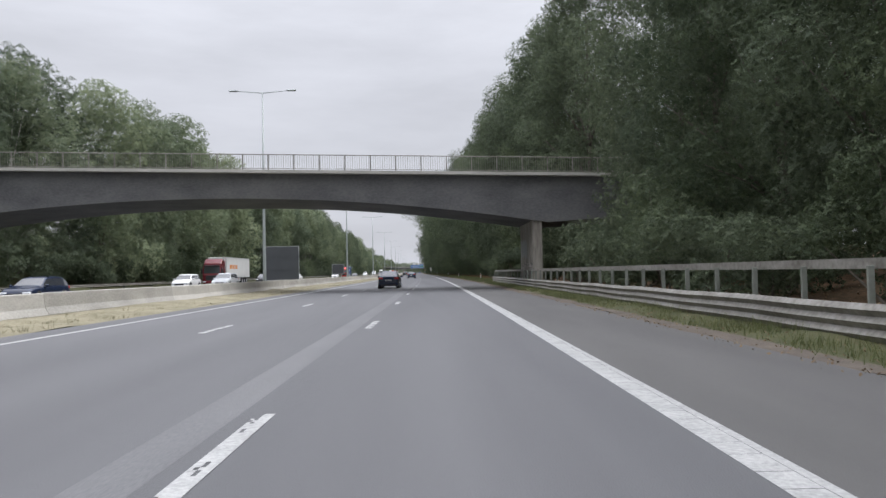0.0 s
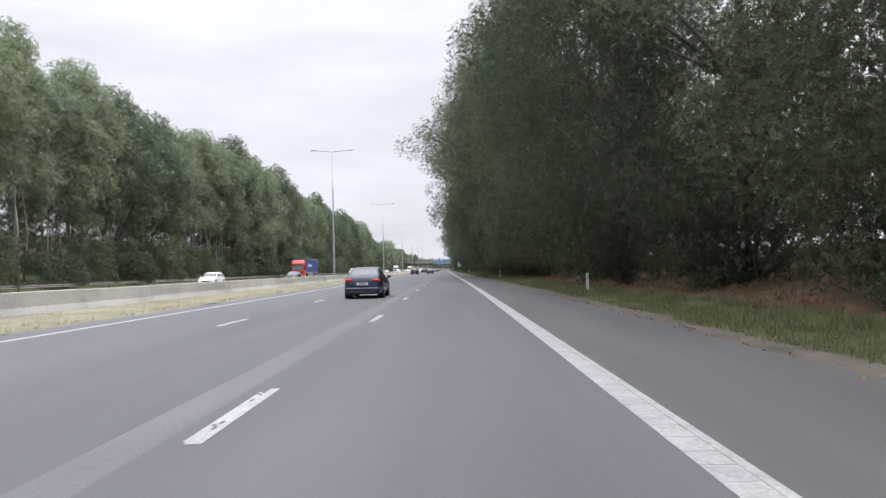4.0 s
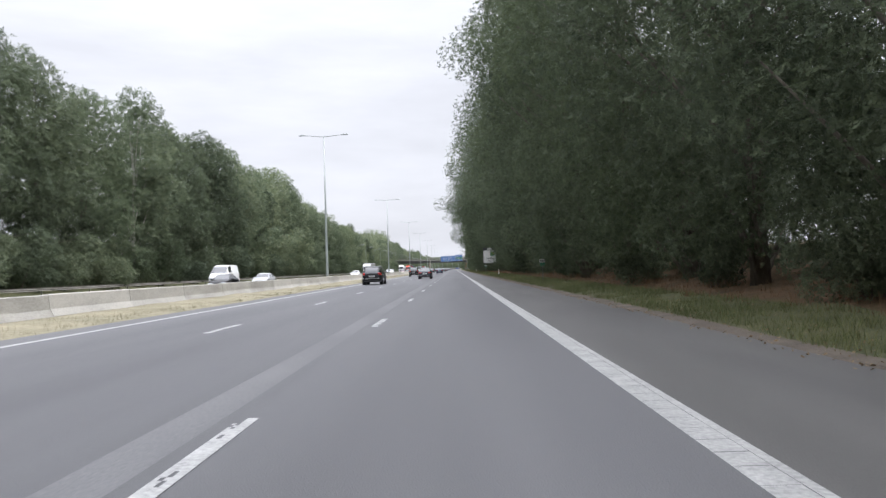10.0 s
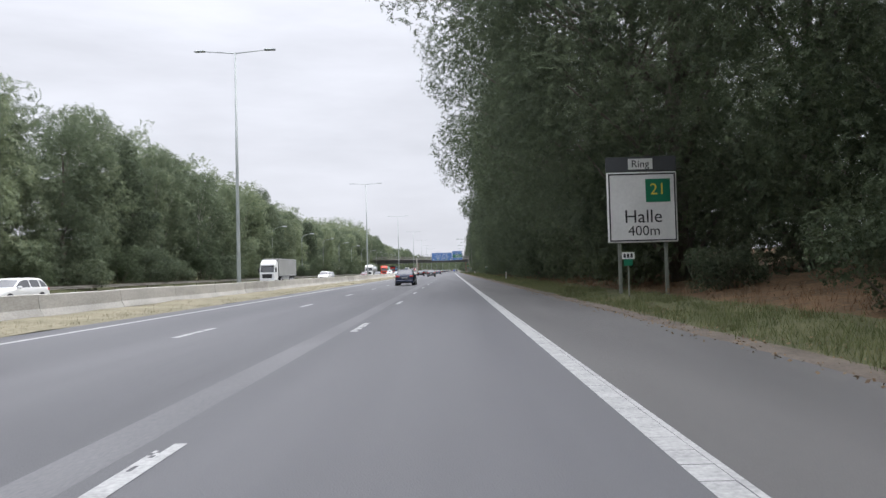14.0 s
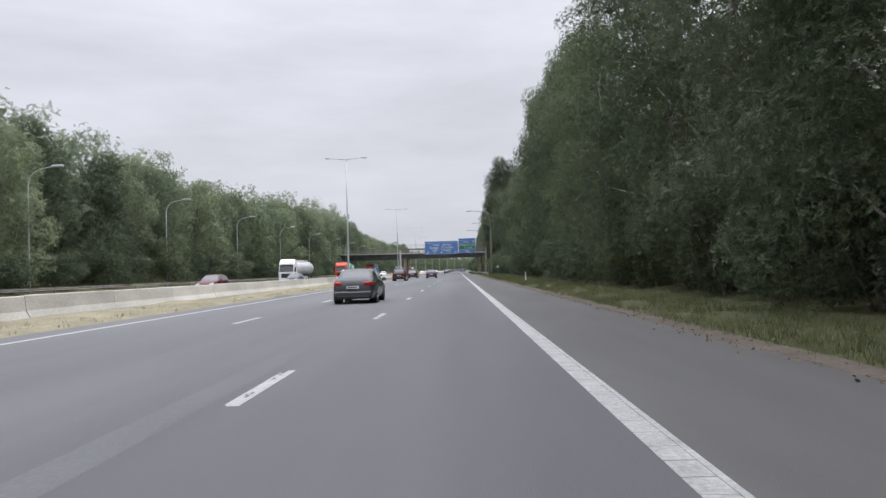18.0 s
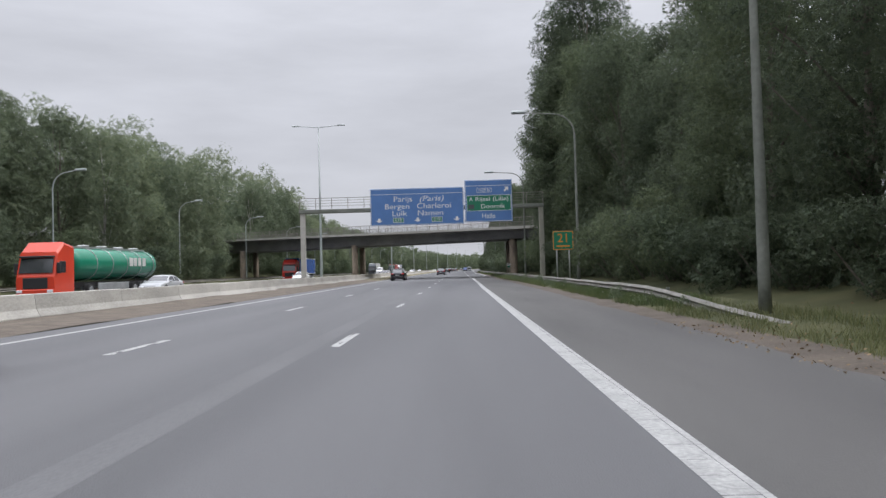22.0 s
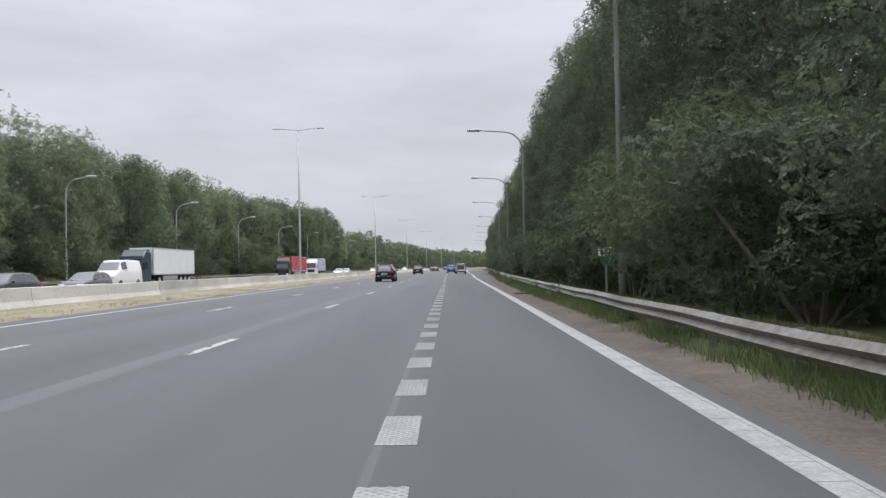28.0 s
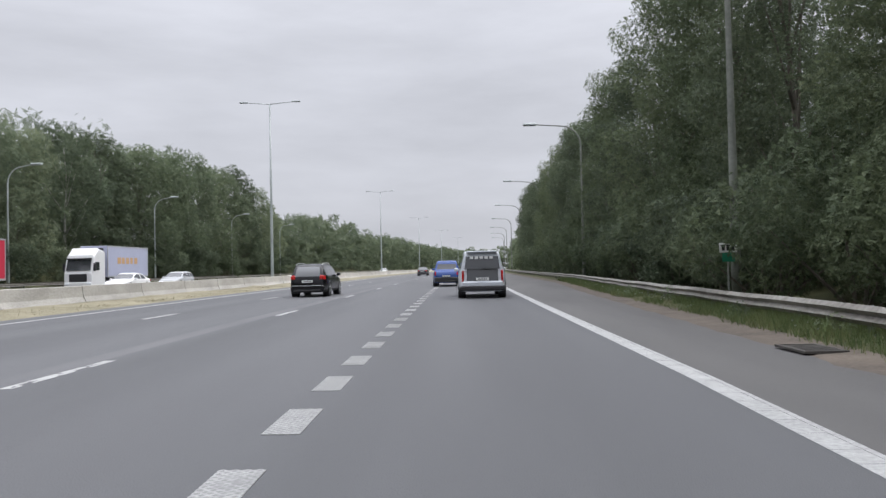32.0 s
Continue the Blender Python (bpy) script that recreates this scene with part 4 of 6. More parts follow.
# tops of the older trees higher up that bank
TALLER = [(560, 31), (626, 30), (656, 26.5), (745, 26), (776, 28), (806, 31), (850, 34), (900, 35), (930, 35), (955, 27), (1000, 24), (1058, 25), (1085, 26.5)]


def along(table, s, k):
    for a, b in zip(table, table[1:]):
        if s <= b[0]:
            return a[k] + (b[k] - a[k]) * (s - a[0]) / (b[0] - a[0])
    return table[-1][k]


SIZE = {}
for kinds, tall, wide in ((BIG, (27, 26, 28), (10.2, 9.8, 10.4)), (NEAR, (22, 21, 20, 23), (5.2, 5.6, 5.0, 5.4)), ([HANG], (21,), (4.4,)), (FAR, (19, 18, 20, 17.5), (5.6, 5.9, 5.4, 5.6)), (STEMMED, (20, 19), (5.6, 5.4))):
    for ob, h, w in zip(kinds, tall, wide):
        SIZE[ob] = (h, w)

s = -26.0
while s < 1075:
    reach, tall = along(RIGHT, s, 1), along(RIGHT, s, 2)
    big = 112 < s < 525
    kind = BIG[rng.integers(3)] if big else (HANG if 560 < s < 650 and rng.uniform() < 0.5 else NEAR[rng.integers(4)])
    h, w = SIZE[kind]
    size = (tall - 0.4) / h * rng.uniform(0.88, 1.08)
    if not (41 < s < 56 or 757 < s < 781):
        u = reach + w * size * rng.uniform(0.95, 1.12) + (3.0 if 426 < s < 470 or 246 < s < 268 or 708 < s < 730 else 0.0)
        plant(kind, s, u, 0.3, size, "tall dark green beech with a crown reaching over the shoulder" if big else ("pale-stemmed birch with hanging green twigs" if kind is HANG else "dense dark green roadside tree in full leaf"), "trees along the hard shoulder")
    s += (9.6 if big else 7.0) * rng.uniform(0.85, 1.15)
# two spreading beeches and the trees beyond the bridge's abutment
for s, u, wide, high in ((230.0, 7.0, 1.44, 1.22), (466.0, 9.4, 1.42, 1.16)):
    ob = plant(BIG[0], s, u, 0.3, 1.0, "old beech with long boughs spreading over the carriageway", "trees along the hard shoulder")
    ob.scale = (wide, wide, high)
for s, u in ((43.0, 23.0), (50.0, 23.0), (745.0, 12.0), (751.0, 12.4), (757.0, 19.5), (763.0, 22.0), (770.0, 19.0), (777.0, 16.0)):
    plant(NEAR[0], s, u, 1.5, 1.25, "dense dark green roadside tree in full leaf", "trees along the hard shoulder")
for s, u in ((746.0, 8.6), (750.0, 9.2), (753.5, 10.0), (756.0, 11.0)):
    plant(BUSH[2], s, u, 0.2, 1.35, "leafy green bush at the foot of the trees", "bushes along the hard shoulder")
s = -22.0
while s < 1090:
    if not (40 < s < 56 or 757 < s < 779 or 246 < s < 262 or 350 < s < 364):
        plant(BUSH[rng.integers(3)], s, edge(s) + (4.6 if s < 690 else 5.9 if s < 785 else 3.5) + rng.uniform(-0.3, 1.2), 0.2, rng.uniform(0.45, 0.8) if 110 < s < 480 else rng.uniform(0.8, 1.35), "leafy green bush at the foot of the trees", "bushes along the hard shoulder")
    s += (11 if 110 < s < 480 else 5.0 if s < 690 else 2.4) * rng.uniform(0.8, 1.2)

s = -14.0
while s < 1118:
    kind = STEMMED[rng.integers(2)] if 130 < s < 345 and rng.uniform() < 0.6 else FAR[rng.integers(4)]
    h, w = SIZE[kind]
    tall = along(LEFT, s, 1)
    size = (tall - 1.0) / h * rng.uniform(0.87, 0.99)
    if not (38 < s < 58 or 795 < s < 818):
        plant(kind, s, -44.5 + rng.uniform(-2, 1.0), 1.0, size, "green deciduous tree on the far bank", "trees on the far bank")
    s += 8.0 * rng.uniform(0.85, 1.15)
s = -10.0
while s < 1118:
    if not (38 < s < 58 or 790 < s < 815):
        plant(BUSH[rng.integers(3)], s, -40.8 + rng.uniform(-0.6, 0.6), 0.3, rng.uniform(1.0, 1.6), "leafy green bush on the far bank", "bushes on the far bank")
    s += 8.5 * rng.uniform(0.8, 1.2)
for kind in (*BIG, *NEAR, HANG, *FAR, *STEMMED, *BUSH):
    for ob in (*kind.children_recursive, kind):
        bpy.data.objects.remove(ob)


def wood(name, label, n, s0, s1, u0, u1, top, length, mat, low=0.3):
    """The depth of the wood behind the front row: many leaf sprays in clumps."""
    per = 14
    m = n // per
    cs = rng.uniform(s0, s1, m)
    cen = []
    for k in range(m):
        f = rng.uniform(0, 1)
        h = top(cs[k]) * (0.88 + 0.16 * noise.noise(Vector((cs[k] * 0.12, n * 0.001, 0.5))))
        p = at(cs[k], u0(cs[k]) + u1 * rng.uniform(0, 1) + 2.0 * f * f, 0)
        cen.append((p.x, p.y, low + (h - low) * f))
    me = leaf_mesh(name, cen, [1.7] * m, n, length, mat)
    tagged(part(name, me, mat), label, "woodland", kind="stuff")


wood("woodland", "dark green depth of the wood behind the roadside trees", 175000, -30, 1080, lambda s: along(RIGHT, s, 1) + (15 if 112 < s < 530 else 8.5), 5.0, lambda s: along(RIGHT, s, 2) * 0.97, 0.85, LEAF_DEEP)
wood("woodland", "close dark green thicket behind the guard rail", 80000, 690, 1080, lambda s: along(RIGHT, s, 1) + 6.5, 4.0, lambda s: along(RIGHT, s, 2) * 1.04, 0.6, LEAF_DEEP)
wood("woodland", "green depth of the wood on the far bank", 100000, -20, 1120, lambda s: -53.0, 6.0, lambda s: along(LEFT, s, 1) * 1.07, 0.9, LEAF_MID_HAZED, 3.0)
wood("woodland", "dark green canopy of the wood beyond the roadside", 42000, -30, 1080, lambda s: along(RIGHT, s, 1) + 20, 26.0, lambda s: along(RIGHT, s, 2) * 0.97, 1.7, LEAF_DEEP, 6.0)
wood("woodland", "green canopy of the wood above the far bank", 42000, -20, 1120, lambda s: -84.0, 26.0, lambda s: along(LEFT, s, 1) + 4.0, 1.7, LEAF_MID_HAZED, 12.0)
wood("woodland", "taller trees further up the far bank", 84000, 560, 1085, lambda s: -66.0, 7.0, lambda s: along(TALLER, s, 1), 0.95, LEAF_MID_HAZED, 8.0)
wood("woodland", "distant green trees lining the road ahead", 22000, 1080, 1760, lambda s: edge(s) + 5, 5.0, lambda s: 13, 1.6, LEAF_MID_HAZED)
wood("woodland", "distant green trees beyond the far carriageway", 60000, 1120, 1900, lambda s: -52.0, 10.0, lambda s: 18, 1.7, LEAF_MID_HAZED)
wood("woodland", "far wooded rise closing the view", 22000, 1880, 1930, lambda s: -160, 350.0, lambda s: 30, 3.2, LEAF_MID_HAZED)
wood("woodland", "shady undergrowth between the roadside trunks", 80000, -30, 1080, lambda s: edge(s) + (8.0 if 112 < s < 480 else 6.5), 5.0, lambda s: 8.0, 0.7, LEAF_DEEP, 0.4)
wood("woodland", "thick green undergrowth at the foot of the far bank", 52000, -20, 1120, lambda s: -48.5, 4.5, lambda s: 11.5, 0.9, LEAF_MID_HAZED, 1.2)

# leafy weeds under the guard rail
WEED = [bush(0.55, 0.42, 260, 0.075, LEAF_MID_HAZED, 1), bush(0.42, 0.36, 220, 0.07, LEAF_LIGHT_HAZED, 1)]
s = 690.0
while s < 985:
    ob = plant(WEED[rng.integers(2)], s, edge(s) + rng.uniform(0.75, 1.5), 0.02, rng.uniform(0.6, 1.25), "low leafy green weed in the verge grass", "weeds under the guard rail")
    ob.name = "weed"
    ob["category"] = "weed"
    s += rng.uniform(0.9, 2.6) if s < 760 else rng.uniform(2.0, 4.5)
for kind in WEED:
    for ob in (*kind.children_recursive, kind):
        bpy.data.objects.remove(ob)

# ---------------------------------------------------------------- signs


def plain(name, colour, rough=0.5, metal=0.0, spec=0.5):
    """A near-plain coated surface with slight dirt."""
    d = tuple(c * 0.82 for c in colour)
    return vary(material(name, colour, rough, metal, spec), d, colour, 0.8, 9, 0.4)


# blue made paler than the panel's own, with haze put into the colour
BLUE = plain("sign_blue", (0.085, 0.19, 0.43), 0.5)
GREEN = plain("sign_green", (0.01, 0.17, 0.09), 0.45)
WHITE = plain("sign_white", (0.72, 0.72, 0.70), 0.5)
BLACK = plain("sign_black", (0.02, 0.02, 0.022), 0.6)
ORANGE = plain("sign_orange", (0.75, 0.26, 0.03), 0.5)
SLATE = plain("sign_back", (0.07, 0.075, 0.08), 0.6)


def letters(text, size, mat, parent, x, z, y=-0.012, align="CENTER", slant=0.0, wide=1.0):
    """Raised lettering on a sign that faces -y."""
    cu = bpy.data.curves.new("lettering", "FONT")
    cu.body, cu.size, cu.extrude, cu.align_x, cu.align_y, cu.shear = text, size, 0.003, align, "CENTER", slant
    cu.resolution_u = 3
    tmp = bpy.data.objects.new("lettering", cu)
    scene.collection.objects.link(tmp)
    me = bpy.data.meshes.new_from_object(tmp.evaluated_get(bpy.context.evaluated_depsgraph_get()))
    bpy.data.objects.remove(tmp)
    me.materials.clear()
    me.materials.append(mat)
    ob = new("lettering", me)
    ob.parent = parent
    ob.matrix_basis = pose(x, y, z, 90, 0, 0) @ Matrix.Diagonal((wide, 1, 1, 1))
    return ob


def plate(name, x0, x1, z0, z1, y0, y1, mat, parent, label="", bevel=0.01):
    return part(name, box(bmesh.new(), x0, x1, y0, y1, z0, z1, bevel), mat, parent, label)


def arrow(parent, x, z, size, turn, mat, y=-0.012, wide=1.0):
    bm = bmesh.new()
    pts = [(-0.16, 0.5), (0.16, 0.5), (0.16, 0.0), (0.48, 0.0), (0.0, -0.5), (-0.48, 0.0), (-0.16, 0.0)]
    a = [bm.verts.new((px * size * wide, 0.0, pz * size)) for px, pz in pts]
    b = [bm.verts.new((px * size * wide, -0.008, pz * size)) for px, pz in pts]
    bm.faces.new(a)
    bm.faces.new(list(reversed(b)))
    for k in range(7):
        bm.faces.new((a[k], a[(k + 1) % 7], b[(k + 1) % 7], b[k]))
    return part("arrow", bm, mat, parent, m=pose(x, y, z, 0, turn, 0))


def border(parent, x0, x1, z0, z1, w, mat, y=-0.006):
    bm = bmesh.new()
    for a, b, c, d in ((x0, x1, z0, z0 + w), (x0, x1, z1 - w, z1), (x0, x0 + w, z0 + w, z1 - w), (x1 - w, x1, z0 + w, z1 - w)):
        box(bm, a, b, y, 0.0, c, d)
    return part("border", bm, mat, parent)


# gantry with two direction panels
gantry = empty("sign_gantry", "steel sign gantry with a railed walkway over the carriageway", "gantry", stand(739.6, 0, 0))
for x, top in ((-16.2, 6.9), (6.25, 7.2)):
    bm = bmesh.new()
    box(bm, x - 0.22, x + 0.22, -0.22, 0.22, -0.2, top, 0.04)
    part("post", bm, plain("gantry_post", (0.3, 0.29, 0.24), 0.7) if x > 0 else CONCRETE, gantry, "stained tall square post")
plate("beam", -16.5, 6.5, 6.85, 7.2, -0.35, 0.35, DARKPOLE, gantry, "long flat steel beam", 0.03)
walk_rail = part("railing", box(bmesh.new(), -16.5, 6.4, -0.42, -0.38, 8.22, 8.27), RAILGREY, gantry, "thin steel walkway railing")
for z in (7.5, 7.75, 8.0):
    part("rail", box(bmesh.new(), -16.5, 6.4, -0.415, -0.385, z, z + 0.03), RAILGREY, walk_rail)
pm = mesh_of(box(bmesh.new(), -0.025, 0.025, -0.025, 0.025, 0, 1.1), "rail_post")
pm.materials.append(RAILGREY)
for k in range(16):
    part("rail_post", pm, None, walk_rail, m=Matrix.Translation((-16.4 + 1.52 * k, -0.4, 7.18)))

main = empty("direction_sign", "large blue motorway sign, paled for haze, with white lettering", "road sign", stand(739.0, 0, 0))
panel = plate("panel", -9.7, -0.98, 5.47, 8.92, -0.04, 0.06, BLUE, main, "", 0.03)
face = part("sign_face", box(bmesh.new(), -9.6, -1.08, -0.05, -0.038, 5.57, 8.82), BLUE, main)
inner = part("fitting", box(bmesh.new(), -5.6, -5.1, 0.05, 0.3, 5.6, 8.7), GALV, main)
border(main, -9.66, -1.02, 5.51, 8.88, 0.035, WHITE, -0.056)
part("divider", box(bmesh.new(), -9.6, -1.08, -0.058, -0.05, 8.36, 8.4), WHITE, main)
letters("Parijs", 0.72, WHITE, main, -6.65, 7.9, -0.056, wide=1.16)
letters("(Paris)", 0.72, WHITE, main, -4.0, 7.9, -0.056, slant=0.25, wide=1.25)
letters("Bergen", 0.72, WHITE, main, -7.2, 7.22, -0.056, wide=1.16)
letters("Charleroi", 0.72, WHITE, main, -3.75, 7.22, -0.056, wide=1.16)
letters("Luik", 0.72, WHITE, main, -7.0, 6.56, -0.056, wide=1.16)
letters("Namen", 0.72, WHITE, main, -4.1, 6.56, -0.056, wide=1.16)
for x in (-7.1, -3.5):
    box_sign = part("route_badge", box(bmesh.new(), x - 0.5, x + 0.5, -0.062, -0.05, 5.72, 6.18), GREEN, main)
    border(box_sign, x - 0.5, x + 0.5, 5.72, 6.18, 0.035, WHITE, -0.068)
    letters("E19", 0.42, WHITE, box_sign, x, 5.95, -0.066)
for x in (-8.9, -5.3, -1.65):
    arrow(main, x, 5.95, 0.4, 0, WHITE, -0.052, 1.8)

side = empty("direction_sign", "smaller blue exit sign with a green route field", "road sign", stand(738.9, 0, 0))
plate("panel", -0.87, 3.53, 5.58, 9.48, -0.04, 0.06, BLUE, side, "", 0.03)
border(side, -0.83, 3.49, 5.62, 9.44, 0.035, WHITE, -0.046)
part("divider", box(bmesh.new(), -0.8, 3.46, -0.05, -0.038, 8.92, 8.96), WHITE, side)
tag = part("route_badge", box(bmesh.new(), 0.25, 1.65, -0.05, -0.038, 8.3, 8.72), BLUE, side)
border(tag, 0.25, 1.65, 8.3, 8.72, 0.03, WHITE, -0.056)
letters("N203a", 0.4, WHITE, tag, 0.95, 8.51, -0.054)
arrow(side, 3.0, 8.6, 0.55, -135, WHITE, -0.046)
field = part("green_field", box(bmesh.new(), -0.7, 3.4, -0.05, -0.038, 6.6, 8.05), GREEN, side)
border(field, -0.7, 3.4, 6.6, 8.05, 0.035, WHITE, -0.056)
letters("A", 0.5, WHITE, field, -0.3, 7.68, -0.054)
letters("Rijsel (Lille)", 0.55, WHITE, field, 1.65, 7.68, -0.054, wide=1.22)
letters("Doornik", 0.58, WHITE, field, 1.7, 7.0, -0.054, wide=1.12)
part("text_bar", box(bmesh.new(), -0.55, -0.02, -0.056, -0.05, 6.8, 7.2), SLATE, field)
letters("Halle", 0.62, WHITE, side, 1.3, 6.1, -0.046)

# green exit number on two posts
ex = empty("exit_sign", "green exit number sign with orange figures on two posts", "road sign", stand(722, 0, 0))
for x in (5.2, 6.05):
    bm = bmesh.new()
    tube(bm, [(x, 0.07, -0.2), (x, 0.07, 3.6)], 0.05, 10)
    part("post", bm, GALV, ex, smooth=True)
plate("panel", 4.93, 6.36, 2.38, 3.7, -0.02, 0.03, GREEN, ex)
border(ex, 4.95, 6.34, 2.4, 3.68, 0.045, ORANGE, -0.028)
letters("21", 0.85, ORANGE, ex, 5.66, 3.18, -0.026)
part("text_bar", box(bmesh.new(), 5.2, 6.1, -0.03, -0.018, 2.6, 2.7), ORANGE, ex, "blurred orange line")

# white direction board
hs = empty("direction_sign", "white direction board with black frame on two posts", "road sign", stand(459.6, 0, 0))
for x in (5.0, 6.8):
    bm = bmesh.new()
    box(bm, x - 0.06, x + 0.06, 0.05, 0.17, -0.1, 5.3, 0.01)
    part("post", bm, DARKPOLE, hs)
plate("panel", 4.55, 7.26, 2.16, 4.9, -0.02, 0.05, WHITE, hs, "", 0.03)
border(hs, 4.62, 7.2, 2.22, 4.84, 0.05, BLACK, -0.028)
plate("top_panel", 4.53, 7.26, 4.93, 5.5, -0.02, 0.05, SLATE, hs, "dark top panel")
plate("tag", 5.4, 6.35, 5.0, 5.42, -0.03, -0.018, WHITE, hs)
letters("Ring", 0.4, BLACK, hs, 5.87, 5.2, -0.036)
plate("number_field", 6.05, 7.0, 3.72, 4.62, -0.03, -0.018, GREEN, hs)
letters("21", 0.62, plain("sign_yellow", (0.75, 0.6, 0.08)), hs, 6.52, 4.2, -0.036)
letters("Halle", 0.72, BLACK, hs, 5.93, 3.15, -0.026)
letters("400m", 0.55, BLACK, hs, 5.95, 2.6, -0.026)

# backs of boards that face the other way
for s, u0, u1, z0, z1 in ((89.0, -24.4, -19.8, 0.6, 5.1), (142.0, -22.1, -19.7, 1.3, 3.3)):
    bd = empty("direction_sign", "dark back of a large sign board with a pale frame", "road sign", stand(s, 0, 0), group="sign backs in the median")
    for x in (u0 + 0.5, u1 - 0.5):
        part("post", box(bmesh.new(), x - 0.07, x + 0.07, 0.03, 0.17, -0.1, z1 - 0.1), GALV, bd)
    plate("panel", u0, u1, z0, z1, -0.03, 0.03, SLATE, bd)
    border(bd, u0 - 0.04, u1 + 0.04, z0 - 0.04, z1 + 0.04, 0.08, GALV, -0.05)
    for z in (z0 + (z1 - z0) * 0.3, z0 + (z1 - z0) * 0.7):
        part("crossbar", box(bmesh.new(), u0 + 0.1, u1 - 0.1, -0.07, -0.03, z, z + 0.06), SLATE, bd)


def kilometre_sign(s, u, text=""):
    ob = empty("kilometre_sign", "small white and green distance plate on a thin post", "distance sign", stand(s, u, 0), group="distance plates along the verge")
    bm = bmesh.new()
    tube(bm, [(0, 0.03, -0.1), (0, 0.03, 1.75)], 0.03, 8)
    part("post", bm, DARKPOLE, ob)
    part("panel", box(bmesh.new(), -0.23, 0.23, -0.01, 0.01, 1.52, 1.77, 0.004), WHITE, ob, "white upper plate")
    part("lower_panel", box(bmesh.new(), -0.16, 0.16, -0.01, 0.01, 1.28, 1.51, 0.004), GREEN, ob, "green lower plate")
    if text:
        letters(text, 0.2, BLACK, ob, 0, 1.65, -0.016)
    else:
        for k in range(3):
            part("text_bar", box(bmesh.new(), -0.17 + 0.125 * k, -0.09 + 0.125 * k, -0.016, -0.009, 1.57, 1.72), BLACK, ob)


kilometre_sign(257.5, 5.0, "66.2")
for s in (360.5, 458.0, 561.0, 664.0, 766.9, 870.0, 970.5):
    kilometre_sign(s, edge(s) + (2.2 if s == 766.9 else 1.9))


def delineator(s, u):
    ob = empty("delineator_post", "short white marker post with a dark band in the grass", "marker post", stand(s, u, 0), group="marker posts along the verge")
    bm = bmesh.new()
    box(bm, -0.06, 0.06, -0.04, 0.04, -0.1, 0.95, 0.015)
    part("post", bm, WHITE, ob)
    part("reflector", box(bmesh.new(), -0.025, 0.025, -0.046, -0.038, 0.68, 0.84), ORANGE, ob)


for s in (98.1, 150.0, 202.7, 307.6, 409.2, 512.0, 616.0):
    delineator(s, 5.2 if s < 100 else 4.6)

# ---------------------------------------------------------------- vehicles
GLASS = material("tinted_glass", (0.035, 0.038, 0.042), 0.05, spec=1.0)
TYRE = material("tyre_rubber", (0.018, 0.018, 0.018), 0.9)
RIM = material("alloy_rim", (0.45, 0.46, 0.47), 0.35, 0.8)
PLASTIC = material("black_plastic", (0.02, 0.02, 0.021), 0.6)
TAIL = material("tail_lamp_red", (0.42, 0.012, 0.01), 0.25)
HEAD = material("headlamp_glass", (0.7, 0.72, 0.74), 0.12, spec=0.7)
PAINTS = {}


def car_paint(colour):
    if colour not in PAINTS:
        m = vary(material("car_paint", colour, 0.22, spec=0.3), tuple(c * 0.9 for c in colour), colour, 0.7, 6, 0.3)
        m.node_tree.nodes["Principled BSDF"].inputs["Coat Weight"].default_value = 0.12
        PAINTS[colour] = m
    return PAINTS[colour]


# side outlines: (part of the length from the middle, part of the height)
SHAPES = {
    "suv": [(-.5, .48), (-.497, .6), (-.425, .915), (-.37, .98), (-.15, 1.0), (.04, .985), (.11, .95), (.27, .64), (.42, .575), (.485, .47), (.5, .33)],
    "wagon": [(-.5, .5), (-.485, .65), (-.405, .905), (-.34, .975), (-.15, 1.0), (.0, .985), (.06, .95), (.22, .66), (.42, .575), (.485, .47), (.5, .33)],
    "sedan": [(-.5, .5), (-.49, .68), (-.36, .735), (-.22, .94), (-.12, .99), (.0, 1.0), (.06, .96), (.22, .67), (.42, .585), (.485, .48), (.5, .33)],
    "van": [(-.5, .36), (-.496, .56), (-.478, .92), (-.455, .985), (-.2, 1.0), (.17, .99), (.22, .95), (.36, .62), (.45, .55), (.49, .44), (.5, .28)],
    "pickup": [(-.5, .45), (-.495, .6), (-.13, .6), (-.10, .95), (-.02, 1.0), (.08, .99), (.12, .96), (.26, .64), (.42, .58), (.485, .48), (.5, .33)],
}


def rail_strip(pts):
    bm = bmesh.new()
    tube(bm, pts, 0.022, 6)
    return bm


